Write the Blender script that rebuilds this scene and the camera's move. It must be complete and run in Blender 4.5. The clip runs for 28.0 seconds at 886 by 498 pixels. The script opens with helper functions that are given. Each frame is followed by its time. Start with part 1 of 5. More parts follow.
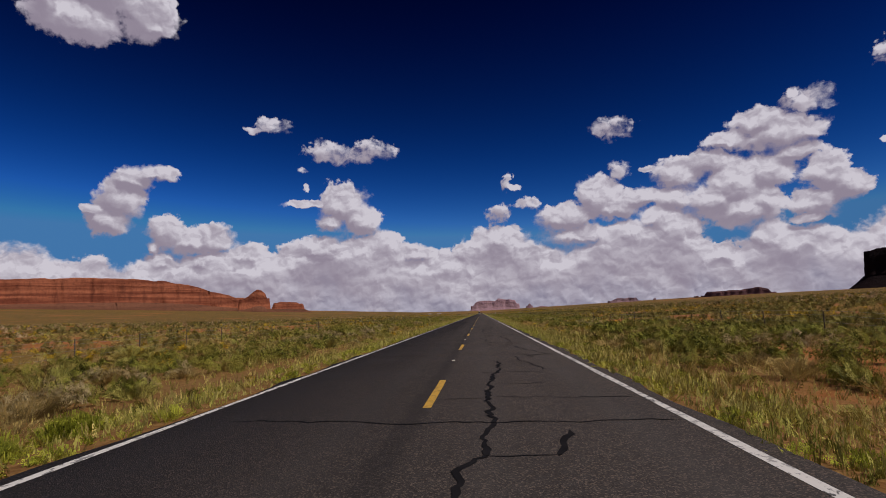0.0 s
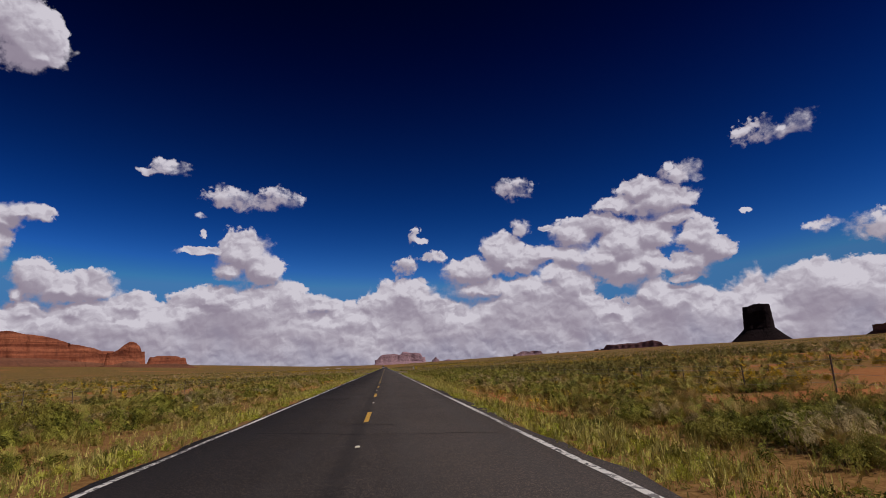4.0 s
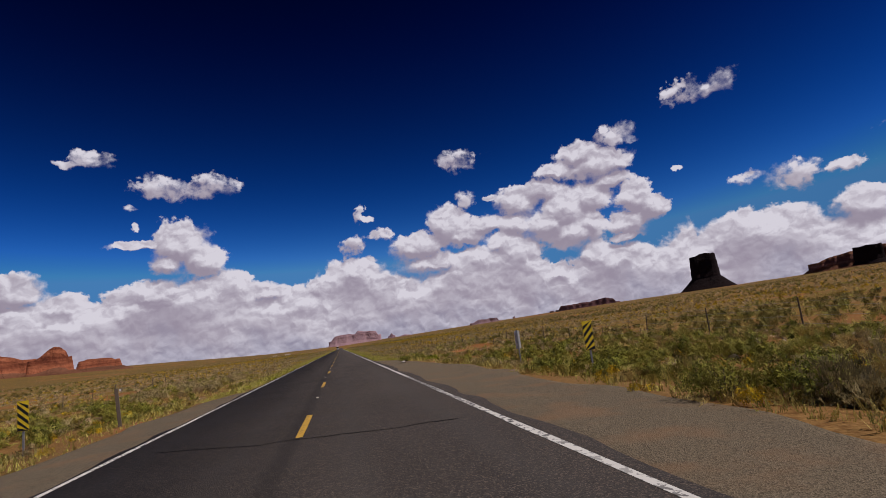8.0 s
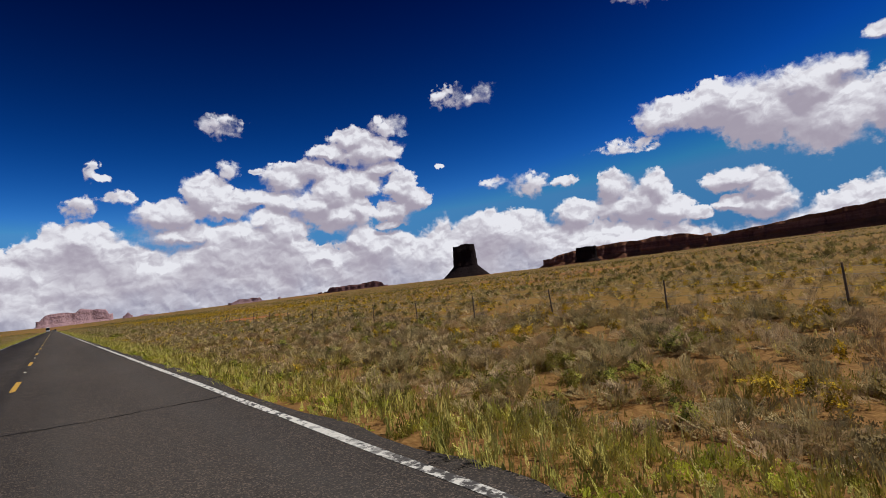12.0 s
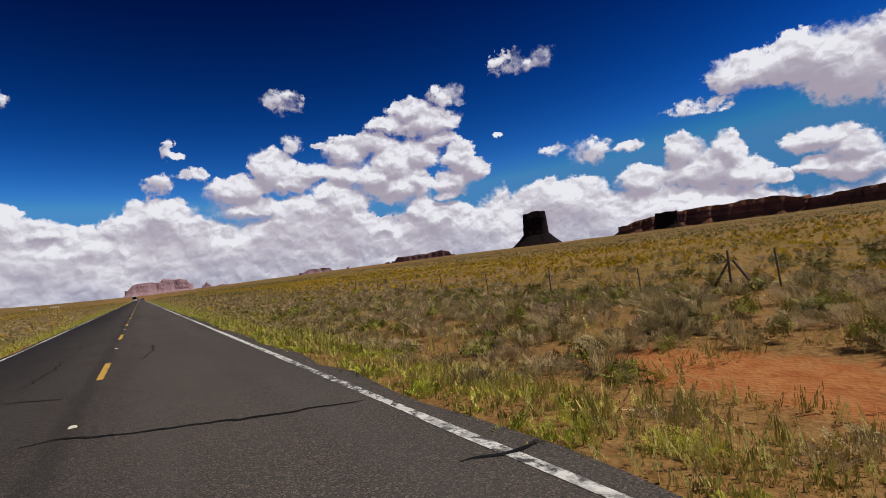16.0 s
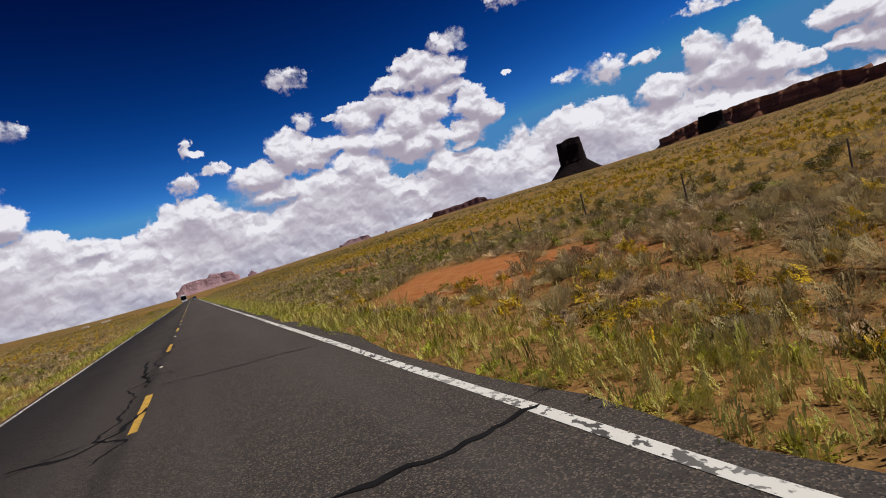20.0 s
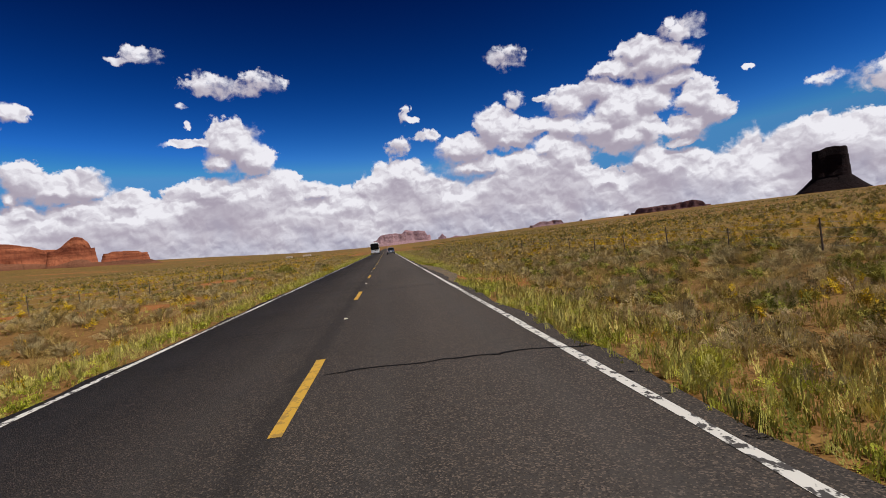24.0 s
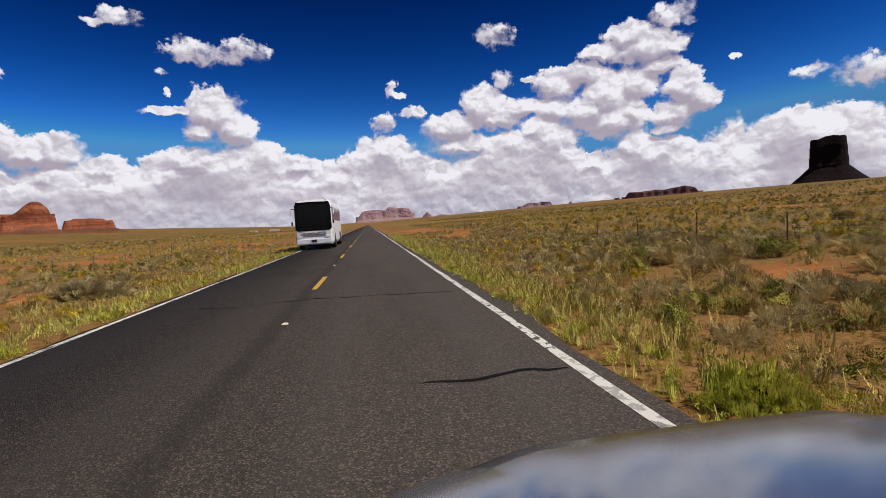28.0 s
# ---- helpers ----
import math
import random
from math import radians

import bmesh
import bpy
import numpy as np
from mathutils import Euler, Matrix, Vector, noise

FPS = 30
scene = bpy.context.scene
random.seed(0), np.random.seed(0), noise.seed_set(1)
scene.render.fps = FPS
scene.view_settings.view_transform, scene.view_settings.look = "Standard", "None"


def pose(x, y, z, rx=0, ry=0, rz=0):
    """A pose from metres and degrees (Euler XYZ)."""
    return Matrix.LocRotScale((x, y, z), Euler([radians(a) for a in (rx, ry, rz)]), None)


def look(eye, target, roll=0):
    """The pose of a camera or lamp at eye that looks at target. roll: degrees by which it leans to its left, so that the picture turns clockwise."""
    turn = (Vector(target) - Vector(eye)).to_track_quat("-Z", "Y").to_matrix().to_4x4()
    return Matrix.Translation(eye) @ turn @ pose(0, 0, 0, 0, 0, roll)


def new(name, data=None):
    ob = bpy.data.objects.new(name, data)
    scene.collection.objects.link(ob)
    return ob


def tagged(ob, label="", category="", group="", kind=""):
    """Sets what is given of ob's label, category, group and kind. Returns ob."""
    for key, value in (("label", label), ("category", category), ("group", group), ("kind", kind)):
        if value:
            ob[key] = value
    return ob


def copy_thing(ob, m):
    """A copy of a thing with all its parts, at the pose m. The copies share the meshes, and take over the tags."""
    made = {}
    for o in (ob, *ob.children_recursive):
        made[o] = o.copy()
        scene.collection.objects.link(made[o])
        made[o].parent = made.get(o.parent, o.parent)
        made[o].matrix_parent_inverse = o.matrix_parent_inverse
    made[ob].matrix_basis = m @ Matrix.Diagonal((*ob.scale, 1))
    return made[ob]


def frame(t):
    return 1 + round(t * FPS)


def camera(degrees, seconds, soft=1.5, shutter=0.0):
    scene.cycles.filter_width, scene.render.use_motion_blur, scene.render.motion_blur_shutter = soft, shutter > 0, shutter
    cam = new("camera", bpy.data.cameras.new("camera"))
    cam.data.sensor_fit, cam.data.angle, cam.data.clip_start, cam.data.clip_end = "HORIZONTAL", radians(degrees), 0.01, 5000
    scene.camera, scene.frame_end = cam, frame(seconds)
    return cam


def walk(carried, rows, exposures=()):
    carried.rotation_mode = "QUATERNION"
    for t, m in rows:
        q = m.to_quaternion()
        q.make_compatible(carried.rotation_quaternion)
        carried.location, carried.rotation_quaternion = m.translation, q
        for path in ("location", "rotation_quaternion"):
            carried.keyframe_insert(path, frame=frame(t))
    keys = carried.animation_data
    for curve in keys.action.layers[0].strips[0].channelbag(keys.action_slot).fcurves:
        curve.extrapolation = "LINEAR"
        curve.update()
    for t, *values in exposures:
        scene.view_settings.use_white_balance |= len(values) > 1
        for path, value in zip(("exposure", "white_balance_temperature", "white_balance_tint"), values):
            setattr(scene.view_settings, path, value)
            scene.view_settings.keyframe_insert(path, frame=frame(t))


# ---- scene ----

# ---- camera: t, x, y, z, yaw, pitch, roll ----
cam = camera(80.0, 28.0, soft=0.9)
PATH = [
    (0.0, 0.84, 0.00, 1.356, 4.09, 7.01, 1.88),
    (0.5, 0.71, 15.88, 1.370, 2.07, 8.97, 3.86),
    (1.0, 0.52, 31.76, 1.372, 2.18, 10.71, 6.38),
    (1.5, 0.51, 47.64, 1.390, 2.80, 9.39, 9.63),
    (2.0, 0.43, 63.51, 1.399, 2.46, 9.96, 9.66),
    (2.5, 0.56, 79.38, 1.386, 1.95, 10.79, 7.39),
    (3.0, 0.62, 95.24, 1.363, -1.81, 10.07, 2.54),
    (3.5, 0.60, 111.11, 1.398, -4.73, 10.09, 2.30),
    (4.0, 0.53, 126.96, 1.423, -6.09, 12.35, 2.21),
    (4.5, 0.52, 142.82, 1.431, -10.40, 8.26, 5.37),
    (5.5, 0.56, 174.51, 1.443, -11.07, 9.94, 4.74),
    (6.5, 0.59, 206.20, 1.455, -11.75, 11.63, 4.11),
    (7.0, 0.72, 222.03, 1.454, -10.20, 10.18, 7.24),
    (7.5, 0.75, 237.86, 1.449, -10.04, 9.83, 6.25),
    (8.0, 0.84, 253.69, 1.439, -10.92, 9.21, 7.36),
    (8.5, 0.77, 269.52, 1.459, -11.50, 10.63, 6.86),
    (9.0, 0.81, 285.34, 1.476, -12.65, 9.28, 7.93),
    (9.5, 0.67, 301.16, 1.472, -14.13, 7.18, 6.92),
    (10.0, 0.67, 316.97, 1.468, -19.54, 5.54, 6.38),
    (10.5, 0.70, 332.78, 1.479, -17.50, 2.41, 4.83),
    (11.0, 0.78, 348.59, 1.488, -25.15, 0.09, 8.20),
    (11.5, 0.81, 364.39, 1.483, -34.94, 2.26, 7.34),
    (12.5, 0.99, 395.98, 1.420, -35.58, 5.64, 5.13),
    (13.5, 1.18, 427.56, 1.358, -36.22, 9.02, 2.93),
    (14.0, 0.75, 443.35, 1.401, -45.91, 10.35, -0.29),
    (14.5, 0.82, 459.13, 1.471, -41.94, 9.53, 1.06),
    (15.0, 0.87, 474.91, 1.535, -35.16, 7.72, 3.80),
    (15.5, 0.84, 490.68, 1.545, -32.06, 3.68, 7.25),
    (16.0, 0.83, 506.45, 1.556, -29.94, 1.80, 6.20),
    (16.5, 0.85, 522.22, 1.558, -29.32, 1.95, 9.65),
    (17.0, 0.92, 537.98, 1.564, -29.91, 1.16, 9.61),
    (17.5, 1.07, 553.74, 1.544, -30.71, 2.15, 12.31),
    (18.0, 1.25, 569.49, 1.525, -27.58, 0.85, 10.03),
    (18.5, 1.17, 585.25, 1.552, -26.97, 1.24, 12.76),
    (19.0, 1.11, 600.99, 1.584, -27.70, -2.73, 15.06),
    (19.5, 1.17, 616.74, 1.583, -27.05, -4.23, 17.74),
    (20.0, 1.22, 632.48, 1.591, -26.49, -2.73, 16.23),
    (20.5, 1.34, 648.22, 1.555, -25.17, 0.36, 13.80),
    (21.0, 1.46, 663.95, 1.524, -22.82, -1.53, 13.34),
    (21.5, 1.46, 679.68, 1.536, -18.43, -1.68, 13.43),
    (22.0, 1.45, 695.41, 1.551, -14.63, -0.43, 16.05),
    (22.5, 1.38, 711.13, 1.546, -8.55, 2.78, 15.88),
    (23.5, 1.20, 742.56, 1.537, -7.03, 0.64, 9.70),
    (24.5, 1.01, 773.98, 1.528, -5.51, -1.51, 3.51),
    (25.0, 0.94, 789.69, 1.528, -5.68, -1.89, 4.25),
    (25.5, 1.07, 805.39, 1.534, -6.94, -2.70, 3.40),
    (26.0, 1.16, 821.09, 1.542, -7.02, -3.22, 3.58),
    (26.5, 1.27, 836.78, 1.525, -7.47, -3.52, 4.45),
    (27.0, 1.34, 852.47, 1.509, -7.88, -3.24, 4.54),
    (27.5, 1.38, 868.15, 1.496, -8.37, -2.34, 4.12),
    (28.0, 1.41, 883.84, 1.481, -8.02, -3.15, 3.71),
]
walk(cam, [(t, pose(x, y, z, 90 + pitch, roll, yaw)) for t, x, y, z, yaw, pitch, roll in PATH],
     exposures=((0.0, -0.42, 6350, 20), (4.0, -0.40, 6350, 20), (8.0, -0.25, 6300, 19), (9.0, -0.1, 6150, 10), (10.0, 0.0, 6200, 10), (14.0, 0.08, 6300, 11), (28.0, 0.16, 6400, 12)))

# ---- world ----
SUN_AZ, SUN_EL = 117.0, 52.0          # degrees to the right of the road, and up
world = bpy.data.worlds.new("sky")
scene.world = world
world.use_nodes = True
wt = world.node_tree
for nd in list(wt.nodes):
    wt.nodes.remove(nd)


def wnode(kind, **props):
    nd = wt.nodes.new(kind)
    for key, value in props.items():
        if key == "operation":
            nd.operation = value
        elif key == "data_type":
            nd.data_type = value
    return nd


def feed(nd, index, value):
    if isinstance(value, bpy.types.NodeSocket):
        wt.links.new(value, nd.inputs[index])
    else:
        nd.inputs[index].default_value = value


def wmath(op, a, b=0.0, c=None, clamp=False):
    nd = wnode("ShaderNodeMath", operation=op)
    feed(nd, 0, a)
    feed(nd, 1, b)
    if c is not None:
        feed(nd, 2, c)
    nd.use_clamp = clamp
    return nd.outputs[0]


def wvec(op, a, b=(0, 0, 0), c=None):
    nd = wnode("ShaderNodeVectorMath", operation=op)
    feed(nd, 0, a)
    feed(nd, 1, b)
    if c is not None:
        feed(nd, 2, c)
    return nd.outputs["Value"] if op == "LENGTH" else nd.outputs[0]


def wnoise(p, scale, detail, rough=0.5):
    nd = wt.nodes.new("ShaderNodeTexNoise")
    nd.noise_dimensions = "2D"
    wt.links.new(p, nd.inputs["Vector"])
    nd.inputs["Scale"].default_value = scale
    nd.inputs["Detail"].default_value = detail
    nd.inputs["Roughness"].default_value = rough
    return nd


def wmix(fac, a, b):
    nd = wt.nodes.new("ShaderNodeMix")
    nd.data_type = "RGBA"
    feed(nd, 0, fac)
    feed(nd, 6, a)
    feed(nd, 7, b)
    return nd.outputs[2]


def wrange(v, a, b, lo=0.0, hi=1.0):
    nd = wt.nodes.new("ShaderNodeMapRange")
    nd.interpolation_type = "SMOOTHSTEP"
    for i, x in enumerate((v, a, b, lo, hi)):
        feed(nd, i, x)
    return nd.outputs[0]


# clouds as heaps of puffs: azimuth, elevation, half width, half height, in degrees
PUFFS, WISPS = [], []


def cloud(*puffs):
    PUFFS.extend(puffs)


def wisp(*puffs):
    """A small thin cloud that the sky shows through."""
    WISPS.extend((a, e, w * 0.9, h * 0.9) for a, e, w, h in puffs)


cloud((-38.3, 30.2, 4.5, 3.1), (-39.9, 26.6, 3.8, 1.9), (-34.2, 28.6, 2.8, 2.4), (-37.0, 32.9, 3.2, 1.6), (-33.4, 27.3, 2.0, 1.2), (-41.6, 28.1, 1.7, 2.7))
cloud((-32.7, 14.2, 2.1, 0.7), (-34.6, 13.5, 1.7, 1.1), (-35.6, 11.5, 2.1, 2.0), (-36.5, 9.5, 1.9, 1.4), (-37.9, 10.5, 1.1, 0.6))
cloud((-31.7, 8.6, 1.8, 1.8), (-29.5, 7.8, 2.5, 1.2), (-27.5, 8.1, 2.0, 1.4), (-32.7, 7.3, 0.8, 0.8))
wisp((-21.8, 19.8, 1.5, 0.7), (-23.5, 19.2, 1.0, 0.3), (-18.9, 15.4, 0.7, 0.3), (-18.3, 13.7, 0.3, 0.4))
wisp((-15.6, 17.3, 2.4, 1.0), (-11.7, 18.0, 1.9, 0.8), (-10.1, 17.7, 1.2, 0.8), (-13.2, 17.2, 1.5, 0.7))
cloud((-14.6, 12.0, 2.7, 2.1), (-12.5, 10.4, 2.2, 1.7), (-16.0, 10.1, 1.5, 1.0), (-19.1, 11.9, 1.7, 0.5), (-17.3, 12.0, 1.1, 0.5))
wisp((15.3, 18.4, 2.1, 0.9), (13.7, 18.3, 0.9, 0.6), (3.4, 13.9, 0.5, 0.8), (4.2, 13.2, 0.6, 0.3), (2.5, 10.4, 1.1, 0.9), (1.7, 9.4, 0.6, 0.5), (5.6, 11.5, 1.6, 0.5), (15.1, 14.2, 0.9, 0.8), (18.0, 13.9, 0.6, 0.3))
cloud((13.0, 11.8, 2.2, 2.1), (9.4, 9.7, 2.9, 1.5), (10.8, 7.7, 3.7, 1.1), (17.4, 11.2, 3.3, 0.9), (14.7, 10.5, 2.7, 1.3), (19.2, 8.9, 2.5, 1.3))
cloud((21.1, 12.9, 2.6, 1.7), (23.4, 13.7, 2.3, 1.2), (25.9, 11.4, 2.6, 2.3), (26.3, 8.8, 3.1, 1.6), (23.8, 10.2, 2.8, 1.7), (28.3, 9.7, 1.2, 1.4), (28.6, 12.3, 2.2, 1.6), (20.4, 10.7, 2.0, 1.4))
cloud((28.0, 16.8, 2.4, 1.3), (29.5, 15.3, 3.5, 1.5), (25.6, 15.6, 1.9, 0.8), (32.0, 15.1, 1.4, 0.9), (30.7, 13.6, 2.0, 1.0))
cloud((32.9, 11.3, 1.7, 1.7), (34.4, 9.9, 1.7, 1.3), (32.1, 8.9, 2.4, 1.2), (31.4, 7.6, 1.6, 0.5))
wisp((32.3, 17.8, 1.7, 0.8), (31.1, 18.6, 0.5, 0.5), (33.7, 17.1, 0.7, 0.4))
wisp((39.1, 20.1, 1.8, 1.0), (41.3, 19.7, 0.7, 0.6), (43.0, 20.2, 1.0, 0.9), (42.1, 19.7, 0.6, 0.4))
wisp((43.4, 10.8, 1.2, 0.5), (46.8, 10.3, 1.9, 1.1), (50.4, 9.9, 1.4, 0.6), (37.4, 13.3, 0.5, 0.2))
cloud((66.6, 7.5, 2.8, 1.1), (68.7, 6.4, 1.9, 1.3), (68.7, 4.7, 2.5, 1.4), (66.1, 5.3, 1.4, 0.8))
cloud((55.5, 8.6, 1.7, 1.6), (59.5, 7.8, 1.6, 1.7), (57.2, 6.4, 3.6, 2.1), (60.5, 5.4, 2.2, 1.6), (51.4, 6.4, 2.2, 1.6), (63.2, 4.8, 1.1, 0.6))
cloud((61.3, 14.6, 2.9, 1.6), (65.7, 14.5, 3.4, 2.3), (68.9, 13.2, 3.8, 3.1), (73.4, 14.3, 3.0, 2.2), (74.6, 11.5, 3.8, 3.1), (75.5, 15.2, 2.0, 1.2), (79.7, 11.4, 3.0, 3.1), (81.9, 13.9, 2.1, 1.8), (84.3, 11.3, 3.2, 3.8), (86.2, 13.9, 1.6, 2.0))
wisp((57.5, 12.5, 2.4, 0.7), (59.2, 11.9, 1.2, 0.4))
cloud((78.7, 17.2, 1.3, 0.7), (85.0, 18.7, 1.7, 2.2), (86.5, 17.1, 1.7, 2.3), (81.7, 17.8, 1.1, 1.4), (83.7, 16.6, 1.6, 1.1), (88.4, 26.7, 0.8, 1.3))
cloud((57.4, 32.3, 4.6, 3.0), (62.0, 28.9, 4.5, 3.5), (65.8, 30.0, 4.7, 3.0), (70.7, 30.2, 4.6, 2.4), (75.3, 27.2, 3.6, 2.7), (80.2, 27.0, 3.9, 2.8), (83.1, 27.1, 1.8, 1.9), (66.3, 33.9, 10.2, 2.6), (77.3, 31.6, 7.2, 2.0), (69.7, 37.6, 11.4, 3.4), (79.7, 34.5, 7.4, 3.3))
cloud((-32.0, 5.8, 1.5, 1.1), (-24.4, 6.6, 2.3, 1.2), (-16.6, 7.0, 3.4, 1.5), (-10.3, 7.4, 2.1, 1.7), (-6.7, 6.5, 2.4, 1.2), (-28.2, 5.8, 1.9, 0.9))
cloud((2.5, 7.3, 3.1, 2.1), (-0.6, 6.3, 2.5, 1.7), (6.1, 5.9, 2.4, 1.3), (15.9, 7.4, 2.9, 1.8), (20.2, 7.7, 2.8, 2.0), (28.3, 5.8, 2.0, 2.0), (31.1, 5.2, 1.9, 1.5), (24.0, 4.8, 2.6, 1.0))

# top of the cloud bank along the horizon: azimuth, elevation
BANK_WEST = [(-90, 6.5), (-60, 6.4), (-44.2, 6.8), (-42.7, 7.0), (-41.1, 6.5), (-39.1, 5.7), (-37.4, 5.8), (-35.8, 4.9), (-33.9, 6.1), (-32.2, 6.6), (-30.1, 6.4), (-25.4, 7.3), (-23.4, 7.0), (-20.4, 7.5), (-17.7, 8.0), (-14.9, 8.2), (-10.3, 8.8), (-7.9, 7.4), (-3.1, 6.7), (-0.5, 8.1), (3.2, 9.0), (5.6, 7.5), (8.0, 6.8), (12.3, 7.7)]
BANK_EAST = [(18.9, 9.0), (22.2, 7.8), (24.6, 5.6), (28.9, 7.1), (31.3, 6.7), (33.1, 6.1), (34.1, 6.0), (36.0, 7.4), (37.8, 8.2), (37.8, 6.7), (41.0, 7.7), (45.2, 7.5), (48.1, 6.5), (50.4, 5.4), (55.5, 5.4), (60.7, 4.9), (63.5, 3.4), (65.8, 2.9), (68.1, 3.5), (70.3, 3.5), (72.4, 4.4), (74.0, 4.7), (80, 6.0), (90, 6.4), (110, 6.2)]
BANK = BANK_WEST + BANK_EAST


def heap_field(q):
    """How deep inside the heaps and the bank the point q lies (azimuth and elevation in degrees)."""
    heaps = []
    for group, deep_in, slope in ((PUFFS, 0.9, 1.3), (WISPS, 0.06, 0.50)):
        near = None
        for a, e, w, h in group:
            d = wvec("LENGTH", wvec("MULTIPLY_ADD", q, (1 / w, 1 / h, 0), (-a / w, -e / h, 0)))
            near = d if near is None else wmath("SMOOTH_MIN", near, d, 0.30)
        heaps.append(wmath("MINIMUM", wmath("MULTIPLY", wmath("SUBTRACT", 1.0, near), slope), deep_in))
    puffs = wmath("MAXIMUM", *heaps)
    sep = wt.nodes.new("ShaderNodeSeparateXYZ")
    wt.links.new(q, sep.inputs[0])
    curve = wt.nodes.new("ShaderNodeFloatCurve")
    pts = curve.mapping.curves[0].points
    lo, hi, top = BANK[0][0], BANK[-1][0], 12.0
    pts[0].location = (0, BANK[0][1] / top)
    pts[1].location = (1, BANK[-1][1] / top)
    for a, e in BANK[1:-1]:
        pts.new((a - lo) / (hi - lo), e / top)
    curve.mapping.update()
    wt.links.new(wmath("DIVIDE", wmath("SUBTRACT", sep.outputs[0], lo), hi - lo), curve.inputs["Value"])
    rise = wmath("MULTIPLY", curve.outputs[0], top)
    bank = wmath("MINIMUM", wmath("MULTIPLY", wmath("SUBTRACT", rise, sep.outputs[1]), 0.50), 0.9)
    return wmath("MAXIMUM", puffs, bank)


def billows(p, scale, detail, smooth=0.3, stretch=(0.8, 1.15, 1)):
    """Rounded lumps within lumps."""
    cell = wt.nodes.new("ShaderNodeTexVoronoi")
    cell.voronoi_dimensions, cell.feature, cell.normalize = "2D", "SMOOTH_F1", True
    wt.links.new(wvec("MULTIPLY", p, stretch), cell.inputs["Vector"])
    for key, value in (("Scale", scale), ("Smoothness", smooth), ("Detail", detail), ("Roughness", 0.58), ("Lacunarity", 2.3)):
        cell.inputs[key].default_value = value
    return wmath("SUBTRACT", 1.0, cell.outputs["Distance"])


geo = wt.nodes.new("ShaderNodeTexCoord")
dirn = wt.nodes.new("ShaderNodeSeparateXYZ")
wt.links.new(geo.outputs["Generated"], dirn.inputs[0])
az = wmath("MULTIPLY", wmath("ARCTAN2", dirn.outputs[0], dirn.outputs[1]), 180 / math.pi)
el = wmath("MULTIPLY", wmath("ARCSINE", dirn.outputs[2]), 180 / math.pi)
join = wt.nodes.new("ShaderNodeCombineXYZ")
wt.links.new(az, join.inputs[0])
wt.links.new(el, join.inputs[1])
here = join.outputs[0]
swirl = wvec("SUBTRACT", wnoise(here, 0.55, 3.0, 0.55).outputs["Color"], (0.5, 0.5, 0.5))
bent = wvec("MULTIPLY_ADD", swirl, (1.5, 1.1, 0), here)
inside = heap_field(bent)
inside_sun = heap_field(wvec("ADD", bent, (0.40, 0.85, 0)))
lump = billows(bent, 0.28, 2.0, 0.5)
lump_sun = billows(wvec("ADD", bent, (0.28, 0.55, 0)), 0.28, 2.0, 0.5)
knob = billows(bent, 0.95, 2.0, 0.5)
knob_sun = billows(wvec("ADD", bent, (0.14, 0.26, 0)), 0.95, 2.0, 0.5)
fleece = wmath("SUBTRACT", wnoise(here, 1.6, 9.0, 0.60).outputs["Fac"], 0.5)
shape = wmath("MULTIPLY_ADD", wmath("SUBTRACT", knob, 0.66), 0.55, wmath("MULTIPLY_ADD", wmath("SUBTRACT", lump, 0.66), 0.95, wmath("ADD", inside, 0.17)))
dens = wmath("MULTIPLY_ADD", fleece, 0.62, shape)
veil = wrange(wnoise(here, 0.22, 3.0).outputs["Fac"], 0.46, 0.68)
# lumps stand out at the lit crowns and melt away in the grey bases
crown = wrange(wmath("MULTIPLY_ADD", wmath("SUBTRACT", wnoise(here, 0.14, 3.0, 0.5).outputs["Fac"], 0.5), 0.8, wmath("SUBTRACT", inside, inside_sun)), -0.42, 0.46)
cover = wrange(dens, 0.0, wmath("MULTIPLY_ADD", veil, 0.50, wmath("MULTIPLY_ADD", crown, -0.24, 0.46)))
relief = wmath("MULTIPLY_ADD", wmath("SUBTRACT", knob, knob_sun), 0.34, wmath("SUBTRACT", lump, lump_sun))
relief = wmath("SUBTRACT", wrange(wmath("MULTIPLY_ADD", fleece, 0.04, relief), -0.27, 0.27), 0.5)
relief = wmath("MULTIPLY", relief, wmath("MULTIPLY_ADD", crown, 0.85, 0.22))
rim = wrange(dens, 0.05, 0.60, 0.12, 0.0)
lit = wmath("ADD", relief, wmath("MULTIPLY_ADD", crown, 0.88, rim), clamp=True)
cloud_col = wmix(wmath("POWER", lit, 1.35), (0.355, 0.315, 0.375, 1), (0.77, 0.76, 0.785, 1))
low = wrange(wmath("ADD", el, wmath("MULTIPLY", wnoise(here, 0.13, 4.0, 0.6).outputs["Fac"], 9.0)), 3.4, 8.4, 0.80, 0.0)
cloud_col = wmix(low, cloud_col, wmix(wmath("MULTIPLY_ADD", relief, 1.8, 0.45, True), (0.285, 0.29, 0.375, 1), (0.59, 0.59, 0.665, 1)))
sky = wt.nodes.new("ShaderNodeTexSky")
sky.sky_type = "NISHITA"
sky.sun_disc = False
sky.sun_elevation = radians(SUN_EL)
sky.sun_rotation = radians(SUN_AZ)
sky.altitude = 1600
sky.dust_density = 0.2
sky.ozone_density = 3.0
hue = wt.nodes.new("ShaderNodeHueSaturation")
hue.inputs["Saturation"].default_value = 1.35
hue.inputs["Value"].default_value = 0.075
wt.links.new(sky.outputs[0], hue.inputs["Color"])
gam = wt.nodes.new("ShaderNodeGamma")
